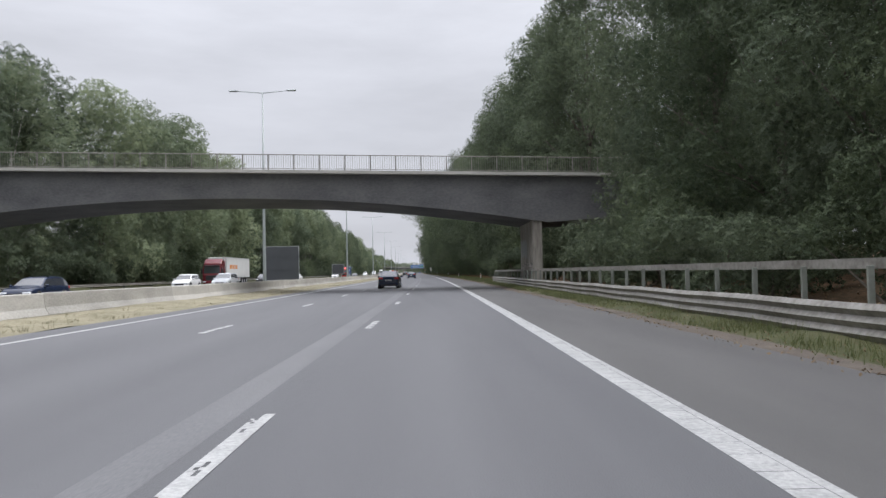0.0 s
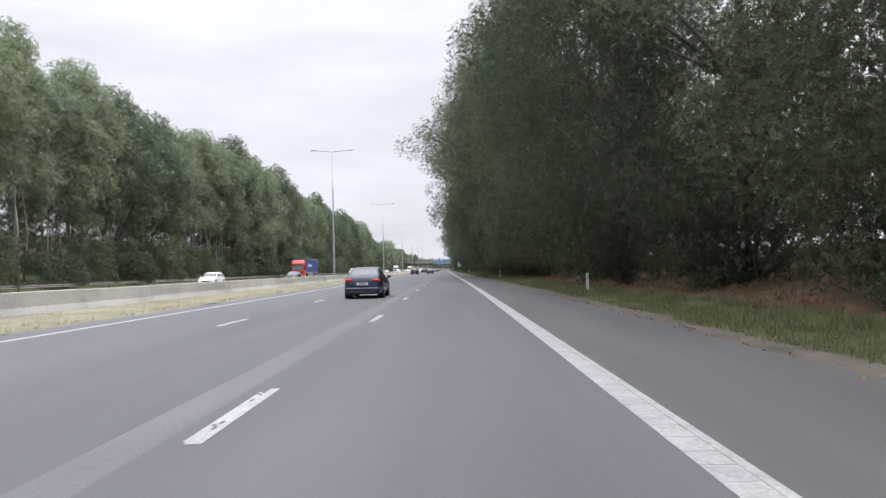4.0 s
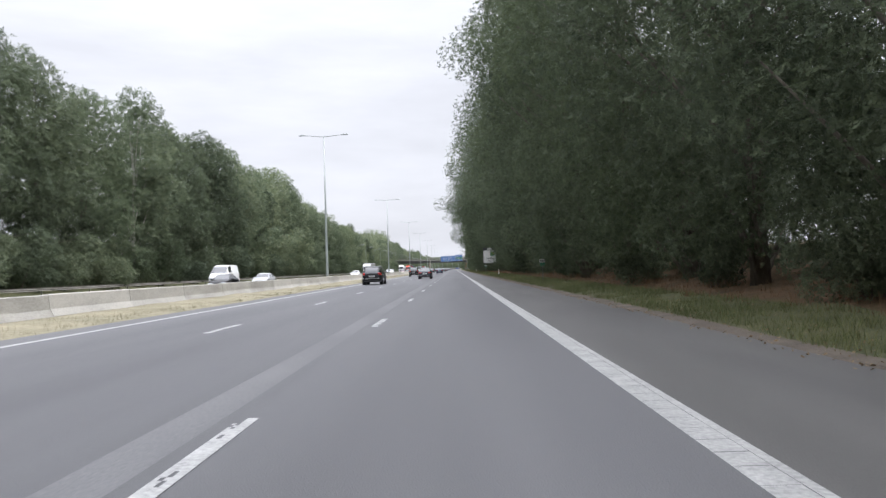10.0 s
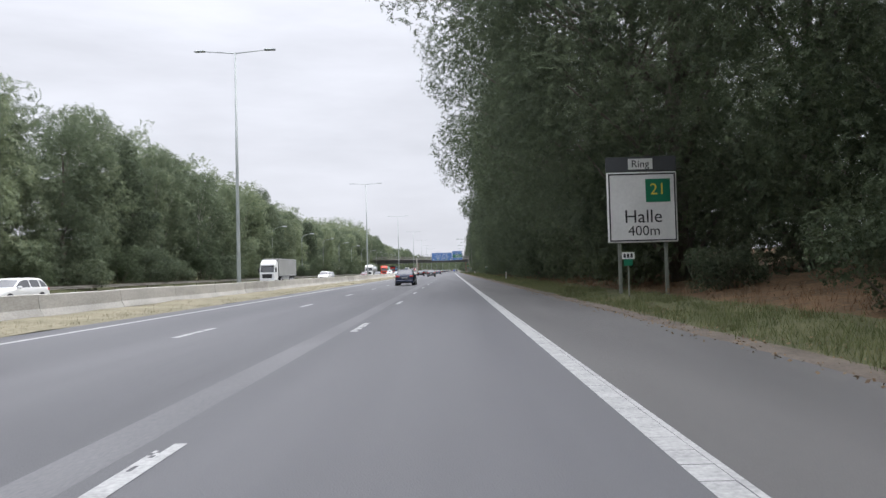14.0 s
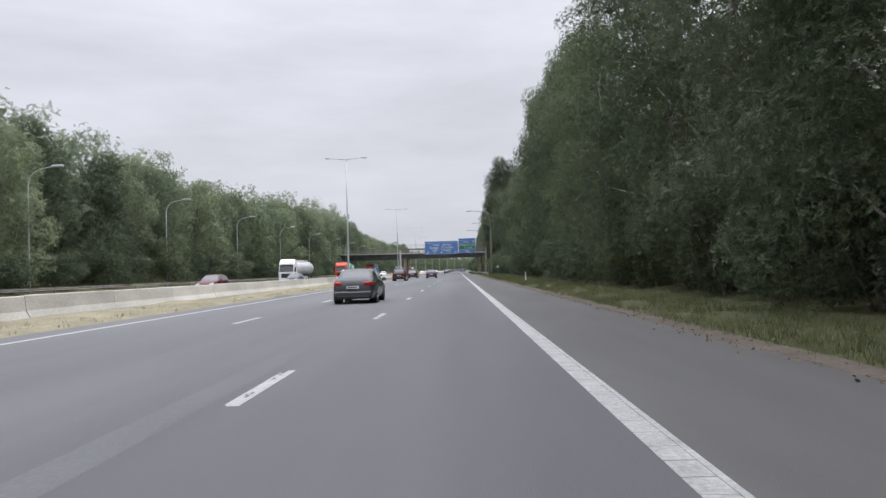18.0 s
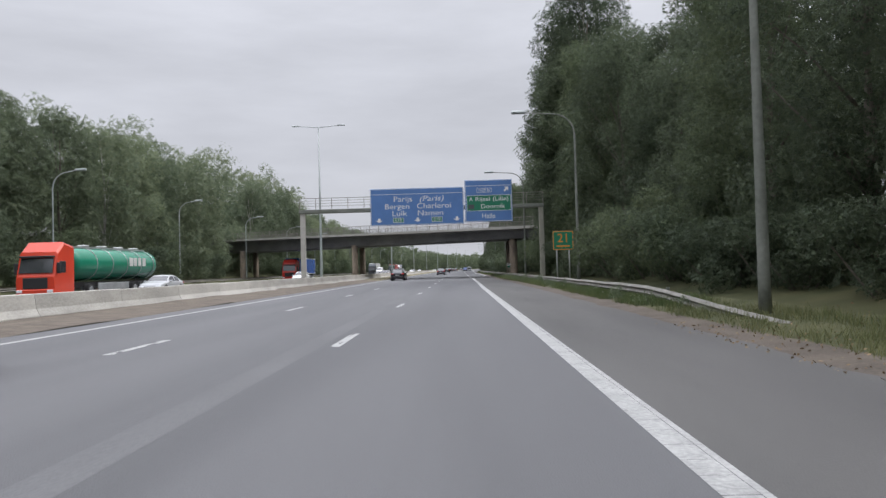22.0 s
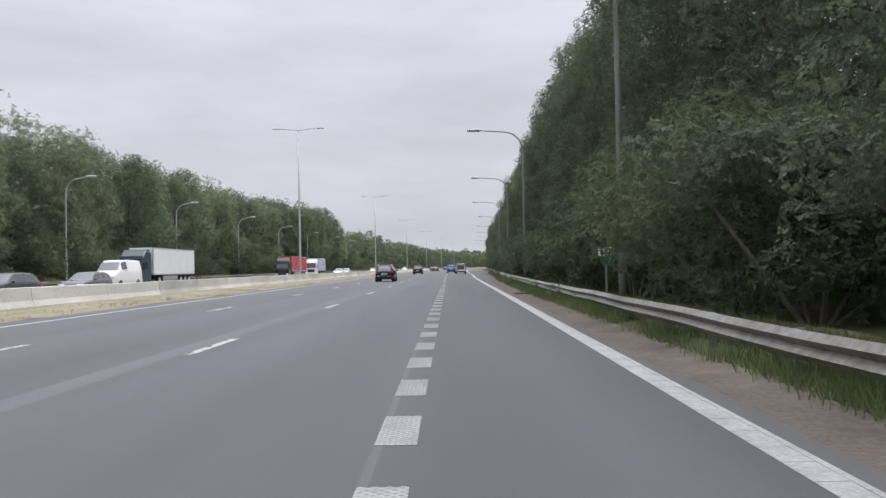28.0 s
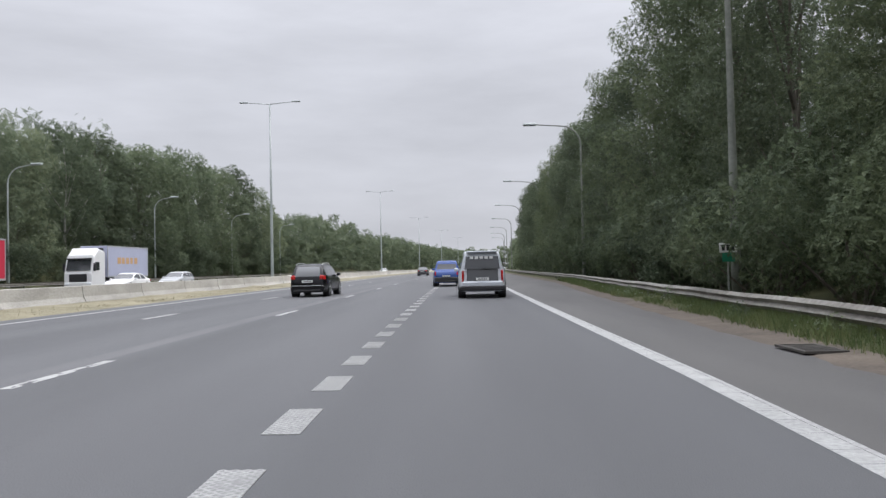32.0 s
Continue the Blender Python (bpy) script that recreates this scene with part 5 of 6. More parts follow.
def car(shape, label, category, length, width, height, colour, m, rails=False, belt=0.615, cargo=False):
    """A car body swept along its side outline; the panes are openings of the same surface."""
    root = empty(category.replace(" ", "_"), label, category, m)
    paint = car_paint(colour)
    raw = [(a * length, b * height) for a, b in SHAPES[shape]]
    ys = np.linspace(-length / 2, length / 2, 64)
    tops = np.interp(ys, [q[0] for q in raw], [q[1] for q in raw])
    for _ in range(2):
        tops[1:-1] = 0.25 * tops[:-2] + 0.5 * tops[1:-1] + 0.25 * tops[2:]
    zb = belt * height

    def hw(y):
        return width / 2 * (1 - 0.15 * (abs(y) / (length / 2)) ** 7)

    def ring(y, top):
        w = hw(y)
        over = max(0.0, (top - zb) / (height - zb))
        wr = w * (0.94 - (0.19 if shape in ("van", "pickup") else 0.235) * over)
        pts = [(0.80 * w, 0.14), (0.93 * w, 0.155), (0.985 * w, 0.22), (w, 0.32), (w, 0.44), (0.985 * w, 0.53)]
        pts = [(x, z * height) for x, z in pts] + [(0.965 * w, zb)]
        x0, z0, x1, z1 = 0.965 * w, zb, wr, max(zb + 0.01, top - 0.06)
        pts += [(x0 + (x1 - x0) * q, z0 + (z1 - z0) * q) for q in (0.12, 0.5, 0.88, 1.0)]
        pts += [(wr - 0.05, top - 0.025), (wr - 0.14, top - 0.006), (wr * 0.45, top), (0.0, top + 0.004)]
        drop = [0.3, 0.3, 0.28, 0.24, 0.2, 0.15, 0.1, 0.09, 0.08, 0.07, 0.06, 0.025, 0.006, 0.0, -0.004]
        return [(x, min(z, top - d)) for (x, z), d in zip(pts, drop)]

    if shape == "van":
        spans = [(0.05, 0.25)] if cargo else [(-.42, -.2), (-.18, 0.03), (0.05, 0.25)]
    elif shape == "pickup":
        spans = [(-.09, 0.0), (0.015, 0.17)]
    elif shape == "sedan":
        spans = [(-.26, -.1), (-.085, 0.13)]
    else:
        spans = [(-.42, -.29), (-.275, -.1), (-.085, 0.17)]
    first = 2 if shape in ("sedan", "pickup") else 1
    ry0, ry1 = raw[first][0], raw[first + 1][0]
    wi = next(i for i in range(5, len(raw)) if raw[i][1] < 0.7 * height) - 1
    fy0, fy1 = raw[wi][0], raw[wi + 1][0]
    groups = {}
    verts, rings = [], len(ring(0, height))
    for y, top in zip(ys, tops):
        half = ring(y, top)
        verts.append([Vector((x, y, z)) for x, z in half] + [Vector((-x, y, z)) for x, z in half[-2::-1]])
    n = len(verts[0])
    for i in range(len(ys) - 1):
        y, top = (ys[i] + ys[i + 1]) / 2, (tops[i] + tops[i + 1]) / 2
        for j in range(n):
            k = j if j < rings - 1 else n - 2 - j
            key = "body"
            if 7 <= k <= 8 and top > zb + 0.28 * (height - zb) and j != n - 1:
                for q, (a, b) in enumerate(spans):
                    if a * length < y < b * length:
                        key = ("side_window", q, j < rings - 1)
            if k >= 11 and j != n - 1:
                if k >= 12 and ry0 + 0.005 < y < ry1 - 0.01 and top < 0.95 * height and top > (0.6 if shape != "van" else 0.5) * height and not (shape == "van" and cargo):
                    key = ("rear_window",)
                if fy0 + 0.02 < y < fy1 - 0.02:
                    key = ("windscreen",)
            if 0 < i < 4 and 5 <= k <= 6 and shape in ("suv", "wagon", "sedan") and j != n - 1:
                key = ("tail_lamp", j < rings - 1)
            if shape in ("suv", "wagon") and k <= 1 and j != n - 1:
                key = ("sill", j < rings - 1)
            groups.setdefault(key, []).append((i, j))
    for key, quads in groups.items():
        bm = bmesh.new()
        made = {}

        def vert(i, j):
            if (i, j) not in made:
                made[(i, j)] = bm.verts.new(verts[i][j])
            return made[(i, j)]

        for i, j in quads:
            bm.faces.new((vert(i, j), vert(i, (j + 1) % n), vert(i + 1, (j + 1) % n), vert(i + 1, j)))
        if key == "body":
            for i in (0, len(ys) - 1):
                bm.faces.new([vert(i, j) for j in range(n)])
            ob = part("body", bm, paint, root, smooth=True)
            ob.data.set_sharp_from_angle(angle=radians(38))
        else:
            part(key[0], bm, {"tail_lamp": TAIL, "sill": PLASTIC}.get(key[0], GLASS), root, {"tail_lamp": "red tail lamp", "sill": "black sill trim"}.get(key[0], ""), smooth=True)
    for s_ in (-1, 1):
        rear_y = -length / 2
        w = hw(rear_y * 0.985)
        tall = {"van": (0.33, 0.58), "suv": (0.53, 0.65), "wagon": (0.53, 0.605), "sedan": (0.525, 0.62), "pickup": (0.42, 0.58)}[shape]
        inner = 0.1 if shape in ("van", "pickup") else (0.2 if shape == "suv" else 0.32)
        bm = box(bmesh.new(), *sorted((s_ * (w - inner), s_ * (w - 0.012))), rear_y - 0.012, rear_y + 0.22, tall[0] * height, tall[1] * height, 0.03)
        part("tail_lamp", bm, TAIL, root, "red tail lamp")
        fy = length / 2
        bm = box(bmesh.new(), *sorted((s_ * (hw(fy) - 0.36), s_ * (hw(fy) + 0.05))), fy - 0.32, fy - 0.02, 0.375 * height, 0.45 * height, 0.03)
        part("headlamp", bm, HEAD, root, "clear headlamp")
        bm = box(bmesh.new(), *sorted((s_ * (width / 2 - 0.02), s_ * (width / 2 + 0.18))), length * 0.15, length * 0.15 + 0.12, zb + 0.0, zb + 0.15, 0.04)
        part("wing_mirror", bm, paint, root)
        if rails:
            part("roof_rail", rail_strip([(s_ * width * 0.34, -0.4 * length, height - 0.07), (s_ * width * 0.34, -0.34 * length, height + 0.012), (s_ * width * 0.34, -0.18 * length, height + 0.032), (s_ * width * 0.34, -0.02 * length, height + 0.022), (s_ * width * 0.34, 0.05 * length, height - 0.04)]), GALV, root, "silver roof rail")
        for y in (-0.29 * length, 0.31 * length):
            r = 0.325 if height < 1.6 else 0.35
            bm = bmesh.new()
            tube(bm, [(s_ * (width / 2 - 0.24), y, r), (s_ * (width / 2 - 0.22), y, r), (s_ * (width / 2 - 0.03), y, r), (s_ * (width / 2), y, r)], [r * 0.93, r, r, r * 0.92], 24)
            wheel = part("wheel", bm, TYRE, root, "black tyre")
            bm = bmesh.new()
            x0, x1 = s_ * (width / 2 - 0.01), s_ * (width / 2 + 0.012)
            tube(bm, [(x0, y, r), (x1, y, r)], [r * 0.18, r * 0.15], 10)
            for k in range(5):
                a = 2 * math.pi * k / 5 + y
                tube(bm, [(x1 * 0.999, y + r * 0.1 * math.cos(a), r + r * 0.1 * math.sin(a)), (x1 * 0.995, y + r * 0.66 * math.cos(a), r + r * 0.66 * math.sin(a))], [0.035, 0.028], 6)
            part("rim", bm, RIM, wheel, "silver five-spoke rim")
            # solid black disc, drawn for the shaded hollow round the wheel
            arch = bmesh.new()
            tube(arch, [(s_ * (width / 2 - 0.3), y, r + 0.03), (s_ * (width / 2 - 0.004), y, r + 0.03), (s_ * (width / 2 + 0.008), y, r + 0.03)], [r * 1.14, r * 1.14, r * 1.1], 24)
            part("wheel_arch", arch, PLASTIC, root)
    part("rear_bumper", box(bmesh.new(), -width * 0.44, width * 0.44, -length / 2 - 0.06, -length / 2 + 0.2, 0.17 * height, 0.36 * height, 0.06), PLASTIC if shape in ("pickup",) else paint, root)
    if shape == "suv":
        part("bumper_strip", box(bmesh.new(), -width * 0.4, width * 0.4, -length / 2 - 0.072, -length / 2 + 0.05, 0.335 * height, 0.35 * height, 0.005), GALV, root, "thin bright strip")
    part("bumper_insert", box(bmesh.new(), -width * 0.36, width * 0.36, -length / 2 - 0.068, -length / 2 + 0.1, 0.17 * height, 0.235 * height, 0.02), PLASTIC, root, "black lower bumper strip")
    part("front_bumper", box(bmesh.new(), -width * 0.42, width * 0.42, length / 2 - 0.15, length / 2 + 0.05, 0.15 * height, 0.3 * height, 0.05), paint, root)
    part("grille", box(bmesh.new(), -width * 0.25, width * 0.25, length / 2 - 0.05, length / 2 + 0.02, 0.3 * height, 0.4 * height, 0.015), PLASTIC, root)
    pz = 0.47 * height if shape in ("suv", "wagon", "sedan") else 0.4 * height
    back = -length / 2 - (0.02 if pz > 0.41 * height else 0.03)
    plate_ = part("number_plate", box(bmesh.new(), -0.26, 0.26, back, -length / 2 + 0.03, pz - 0.055, pz + 0.055), WHITE, root, "white plate")
    part("text_bar", box(bmesh.new(), -0.19, 0.19, back - 0.004, back + 0.01, pz - 0.02, pz + 0.02), SLATE, plate_)
    return root


def truck(label, cab, cargo, m, length=15.5, tank=False, stripe=None):
    """A tractor with a semi-trailer; it drives towards +y."""
    root = empty("truck", label, "truck", m)
    paint, body = car_paint(cab), car_paint(cargo)
    f = length / 2
    bm = bmesh.new()
    prev = None
    for y, top, w in ((f - 2.35, 3.5, 1.22), (f - 1.2, 3.75, 1.22), (f - 0.45, 3.1, 1.23), (f - 0.08, 1.7, 1.24), (f, 1.5, 1.22), (f, 0.5, 1.2)):
        row = [bm.verts.new((x, y, z)) for x, z in ((w, 0.45), (w, top - 0.15), (w - 0.12, top), (-w + 0.12, top), (-w, top - 0.15), (-w, 0.45))]
        if prev:
            for k in range(6):
                bm.faces.new((prev[k], prev[(k + 1) % 6], row[(k + 1) % 6], row[k]))
        else:
            bm.faces.new(row)
        prev = row
    bm.faces.new(list(reversed(prev)))
    part("cab", bm, paint, root)
    g = bmesh.new()
    vs = [g.verts.new(c) for c in ((1.1, f - 0.05, 1.75), (-1.1, f - 0.05, 1.75), (-1.05, f - 0.3, 2.7), (1.05, f - 0.3, 2.7), (1.1, f - 0.02, 1.75), (-1.1, f - 0.02, 1.75), (-1.05, f - 0.27, 2.7), (1.05, f - 0.27, 2.7))]
    for q in ((0, 1, 2, 3), (7, 6, 5, 4), (0, 4, 5, 1), (1, 5, 6, 2), (2, 6, 7, 3), (3, 7, 4, 0)):
        g.faces.new([vs[k] for k in q])
    part("windscreen", g, GLASS, root)
    part("grille", box(bmesh.new(), -0.8, 0.8, f - 0.02, f + 0.04, 0.75, 1.45, 0.03), PLASTIC, root)
    part("bumper", box(bmesh.new(), -1.22, 1.22, f - 0.25, f + 0.08, 0.35, 0.72, 0.05), paint, root)
    part("sun_visor", box(bmesh.new(), -1.1, 1.1, f - 0.35, f - 0.1, 2.72, 2.85, 0.03), PLASTIC, root)
    for s_ in (-1, 1):
        part("side_window", box(bmesh.new(), *sorted((s_ * 1.2, s_ * 1.245)), f - 1.35, f - 0.6, 1.75, 2.5, 0.02), GLASS, root)
        part("wing_mirror", box(bmesh.new(), *sorted((s_ * 1.26, s_ * 1.5)), f - 0.35, f - 0.2, 1.7, 2.4, 0.04), PLASTIC, root)
        part("headlamp", box(bmesh.new(), *sorted((s_ * 0.8, s_ * 1.18)), f + 0.03, f + 0.1, 0.5, 0.68, 0.02), HEAD, root)
        for y in (f - 1.3, f - 4.6, -f + 1.6, -f + 2.9, -f + 4.2):
            bm = bmesh.new()
            tube(bm, [(s_ * 0.8, y, 0.5), (s_ * 0.86, y, 0.5), (s_ * 1.18, y, 0.5), (s_ * 1.2, y, 0.5)], [0.46, 0.5, 0.5, 0.46], 20)
            wheel = part("wheel", bm, TYRE, root, "black tyre")
            bm = bmesh.new()
            tube(bm, [(s_ * 1.195, y, 0.5), (s_ * 1.215, y, 0.5)], [0.3, 0.27], 14)
            part("rim", bm, RIM, wheel)
        part("side_guard", box(bmesh.new(), *sorted((s_ * 1.12, s_ * 1.18)), -f + 5.2, f - 5.6, 0.5, 1.0, 0.02), GALV, root)
    part("chassis", box(bmesh.new(), -0.5, 0.5, -f + 0.3, f - 2.0, 0.75, 1.1), PLASTIC, root)
    if tank:
        bm = bmesh.new()
        n = 20
        rows_ = []
        for y, k in ((-f, 0.75), (-f + 0.15, 0.95), (-f + 0.4, 1.0), (f - 3.3, 1.0), (f - 3.05, 0.95), (f - 2.9, 0.75)):
            rows_.append([bm.verts.new((1.24 * k * math.cos(2 * math.pi * j / n), y, 2.35 + 1.15 * k * math.sin(2 * math.pi * j / n))) for j in range(n)])
        for a, b in zip(rows_, rows_[1:]):
            for j in range(n):
                bm.faces.new((a[j], a[(j + 1) % n], b[(j + 1) % n], b[j]))
        bm.faces.new(rows_[0])
        bm.faces.new(list(reversed(rows_[-1])))
        part("tank", bm, body, root, smooth=True)
        part("walkway", box(bmesh.new(), -0.4, 0.4, -f + 0.8, f - 3.6, 3.46, 3.58), GALV, root)
        for k in range(4):
            part("hatch", box(bmesh.new(), -0.3, 0.3, -f + 1.6 + 2.6 * k, -f + 2.2 + 2.6 * k, 3.58, 3.72, 0.05), GALV, root)
        if stripe:
            for s_ in (-1, 1):
                for k, w in enumerate((0.62, 0.5, 0.5, 0.56)):
                    y = -f + 5.2 - 0.75 * k
                    part("marking", box(bmesh.new(), *sorted((s_ * 1.215, s_ * 1.25)), y - w, y, 2.2, 2.85, 0.01), car_paint(stripe), root, "block of raised lettering that cannot be read")
        for k in range(5):
            y = -f + 0.9 + 2.3 * k
            bm = bmesh.new()
            tube(bm, [(1.255 * math.cos(a), y, 2.35 + 1.165 * math.sin(a)) for a in [2 * math.pi * q / 24 for q in range(25)]], 0.035, 5)
            part("band", bm, GALV, root, "steel band round the tank")
    else:
        part("trailer", box(bmesh.new(), -1.27, 1.27, -f, f - 2.75, 1.15, 4.0, 0.03), body, root)
        part("cooler", box(bmesh.new(), -0.9, 0.9, f - 2.75, f - 2.4, 2.6, 3.8, 0.05), PLASTIC, root)
        for s_ in (-1, 1):
            for z0, z1 in ((1.08, 1.22), (3.9, 4.02)):
                part("side_rail", box(bmesh.new(), *sorted((s_ * 1.262, s_ * 1.285)), -f - 0.01, f - 2.74, z0, z1, 0.005), GALV, root, "grey metal rail along the trailer edge")
            for y in (-f + 0.03, f - 2.8):
                part("corner_post", box(bmesh.new(), *sorted((s_ * 1.2, s_ * 1.284)), y - 0.05, y + 0.05, 1.22, 3.9, 0.005), GALV, root)
            if stripe:
                for k, w in enumerate((0.7, 0.55, 0.62, 0.5, 0.66)):
                    y = f - 4.6 - 0.85 * k
                    part("marking", box(bmesh.new(), *sorted((s_ * 1.262, s_ * 1.276)), y - w, y, 2.35, 2.95), car_paint(stripe), root, "block of printed lettering that cannot be read")
        part("rear_door", box(bmesh.new(), -1.15, 1.15, -f - 0.02, -f + 0.05, 1.25, 3.88, 0.01), body, root)
    return root


DARK, BLUEBLACK, SILVER, PEARL = (0.006, 0.006, 0.008), (0.016, 0.024, 0.05), (0.42, 0.43, 0.44), (0.72, 0.72, 0.71)
# our carriageway
car("sedan", "dark blue saloon driving in the middle lane", "car", 4.6, 1.8, 1.46, BLUEBLACK, stand(54.5, -5.85))
# added repeats of the one saloon, its paint varied a little
for s, colour in ((152.0, BLUEBLACK), (307.5, BLUEBLACK), (402.5, (0.03, 0.032, 0.04)), (498.0, BLUEBLACK), (584.5, (0.05, 0.05, 0.055)), (674.0, BLUEBLACK)):
    car("sedan", "repeat of the dark saloon with a boot in the middle lane", "car", 4.6, 1.8, 1.46, colour, stand(s, -5.75))
# added repeats of the black off-road estate that stands at 292.6
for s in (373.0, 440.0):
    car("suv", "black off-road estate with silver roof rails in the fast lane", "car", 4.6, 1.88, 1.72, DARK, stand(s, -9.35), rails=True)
# added repeats of the black estate car that stands at 546.6
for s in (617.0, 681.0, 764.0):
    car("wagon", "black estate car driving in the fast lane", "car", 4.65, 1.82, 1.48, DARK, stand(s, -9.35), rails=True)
car("suv", "dark red-brown sport utility car in the fast lane", "car", 4.5, 1.86, 1.66, (0.035, 0.012, 0.012), stand(650.0, -9.2), rails=True)
# added repeat of the sport utility car that stands at 919.1
car("suv", "black sport utility car with red lamps in the middle lane", "car", 4.6, 1.86, 1.63, DARK, stand(988.5, -5.75), rails=True)
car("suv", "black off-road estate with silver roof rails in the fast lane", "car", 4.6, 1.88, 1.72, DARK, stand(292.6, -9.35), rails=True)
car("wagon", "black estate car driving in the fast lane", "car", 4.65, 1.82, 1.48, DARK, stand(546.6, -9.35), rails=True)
car("suv", "black sport utility car with red lamps in the middle lane", "car", 4.6, 1.86, 1.61, DARK, stand(919.1, -5.75), rails=True)
van = car("van", "silver-grey passenger van with a tinted rear window", "van", 5.0, 1.98, 1.98, (0.5, 0.525, 0.56), stand(983.5, 2.55), belt=0.56)
bm = bmesh.new()
outer = [bm.verts.new(c) for c in ((0.72, -2.507, 1.2), (-0.72, -2.507, 1.2), (-0.66, -2.44, 1.72), (0.66, -2.44, 1.72))]
inner = [bm.verts.new(v.co + Vector((0, 0.02, 0))) for v in outer]
bm.faces.new(outer)
bm.faces.new(list(reversed(inner)))
for k in range(4):
    bm.faces.new((outer[k], inner[k], inner[(k + 1) % 4], outer[(k + 1) % 4]))
glass = part("tailgate_glass", bm, GLASS, van, "large dark tailgate window")
part("wiper", box(bmesh.new(), -0.05, 0.55, -2.53, -2.51, 1.19, 1.215), PLASTIC, glass)
part("step_bumper", box(bmesh.new(), -0.93, 0.93, -2.6, -2.4, 0.32, 0.52, 0.04), PLASTIC, van, "black step bumper")
part("spoiler", box(bmesh.new(), -0.64, 0.64, -2.47, -2.2, 1.88, 1.95, 0.025), car_paint((0.5, 0.525, 0.56)), van, "silver roof spoiler")
for k in range(5):
    part("text_bar", box(bmesh.new(), -0.5 + 0.2 * k, -0.36 + 0.2 * k, -2.475, -2.43, 1.62, 1.72), WHITE, van)
car("pickup", "blue pickup truck with a closed load bed", "pickup truck", 5.2, 1.86, 1.8, (0.03, 0.07, 0.24), stand(1003.0, 0.7))
car("sedan", "dark saloon far ahead in the middle lane", "car", 4.5, 1.8, 1.45, (0.06, 0.06, 0.07), stand(828.0, -5.6))
# oncoming
for shape, label, s, u, colour, dims, extra in (
        ("wagon", "dark hatchback on the far carriageway", 33.2, -24.2, BLUEBLACK, (4.3, 1.8, 1.5), {}),
        ("suv", "white car on the far carriageway", 67.6, -27.6, PEARL, (4.4, 1.82, 1.6), {}),
        ("suv", "silver people carrier on the far carriageway", 70.5, -24.4, SILVER, (4.6, 1.85, 1.66), {}),
        ("suv", "dark estate car on the far carriageway", 103.2, -27.6, DARK, (4.5, 1.82, 1.6), {}),
        ("sedan", "white saloon on the far carriageway", 131.2, -27.6, PEARL, (4.6, 1.82, 1.45), {}),
        ("wagon", "white hatchback on the far carriageway", 195.2, -27.6, PEARL, (4.3, 1.8, 1.5), {}),
        ("sedan", "dark saloon on the far carriageway", 222.4, -24.4, DARK, (4.6, 1.82, 1.45), {}),
        ("van", "white delivery van with a roof rack", 318.7, -27.8, PEARL, (4.9, 1.95, 1.95), {"cargo": True}),
        ("van", "tall white delivery van on the far carriageway", 386.2, -27.8, PEARL, (5.4, 2.0, 2.5), {"cargo": True}),
        ("sedan", "silver saloon on the far carriageway", 389.5, -24.2, SILVER, (4.6, 1.82, 1.45), {}),
        ("sedan", "dark saloon on the far carriageway", 375.0, -24.2, DARK, (4.6, 1.82, 1.45), {}),
        ("wagon", "white estate car on the far carriageway", 468.6, -24.4, PEARL, (4.6, 1.82, 1.5), {}),
        ("suv", "white sport utility car on the far carriageway", 560.5, -24.4, PEARL, (4.7, 1.86, 1.68), {}),
        ("suv", "silver people carrier on the far carriageway", 583.7, -27.6, SILVER, (4.4, 1.82, 1.64), {}),
        ("wagon", "dark red estate car on the far carriageway", 619.5, -24.4, (0.09, 0.02, 0.025), (4.6, 1.82, 1.5), {}),
        ("wagon", "dark hatchback on the far carriageway", 653.4, -24.4, (0.05, 0.055, 0.06), (4.4, 1.8, 1.5), {}),
        ("van", "white van on the far carriageway", 704.0, -25.0, PEARL, (4.9, 1.95, 1.95), {"cargo": True}),
        ("sedan", "silver saloon on the far carriageway", 727.0, -24.4, SILVER, (4.6, 1.82, 1.45), {}),
        ("wagon", "white estate car on the far carriageway", 775.0, -24.4, PEARL, (4.6, 1.82, 1.5), {}),
        ("van", "tall white delivery van on the far carriageway", 910.4, -28.2, PEARL, (5.6, 2.0, 2.5), {"cargo": True}),
        ("wagon", "grey hatchback on the far carriageway", 897.5, -24.4, (0.14, 0.14, 0.14), (4.3, 1.8, 1.5), {}),
        ("wagon", "dark grey estate car on the far carriageway", 888.4, -24.4, (0.07, 0.07, 0.075), (4.6, 1.82, 1.5), {}),
        ("sedan", "white saloon on the far carriageway", 1007.0, -24.4, PEARL, (4.6, 1.82, 1.45), {}),
        ("wagon", "silver hatchback on the far carriageway", 1016.5, -24.4, SILVER, (4.3, 1.8, 1.5), {}),
        ("wagon", "white car far off on the far carriageway", 1090.0, -27.6, PEARL, (4.5, 1.82, 1.5), {}),
        ("suv", "white car far off on the far carriageway", 1160.0, -24.4, PEARL, (4.5, 1.82, 1.6), {})):
    car(shape, label, "van" if shape == "van" else "car", *dims, colour, stand(s, u, -0.01, 180), **extra)
truck("lorry with a dark red cab and a white box trailer", (0.14, 0.02, 0.025), (0.7, 0.7, 0.68), stand(100.3, -32.4, -0.01, 180), 16, stripe=(0.7, 0.25, 0.05))
truck("lorry with a red cab and a blue curtain trailer", (0.55, 0.045, 0.03), (0.05, 0.1, 0.28), stand(268.3, -31.6, -0.01, 180), 16, stripe=(0.6, 0.62, 0.65))
truck("lorry with a white cab and a pale grey box trailer", PEARL, (0.36, 0.36, 0.35), stand(556.0, -31.6, -0.01, 180), 16)
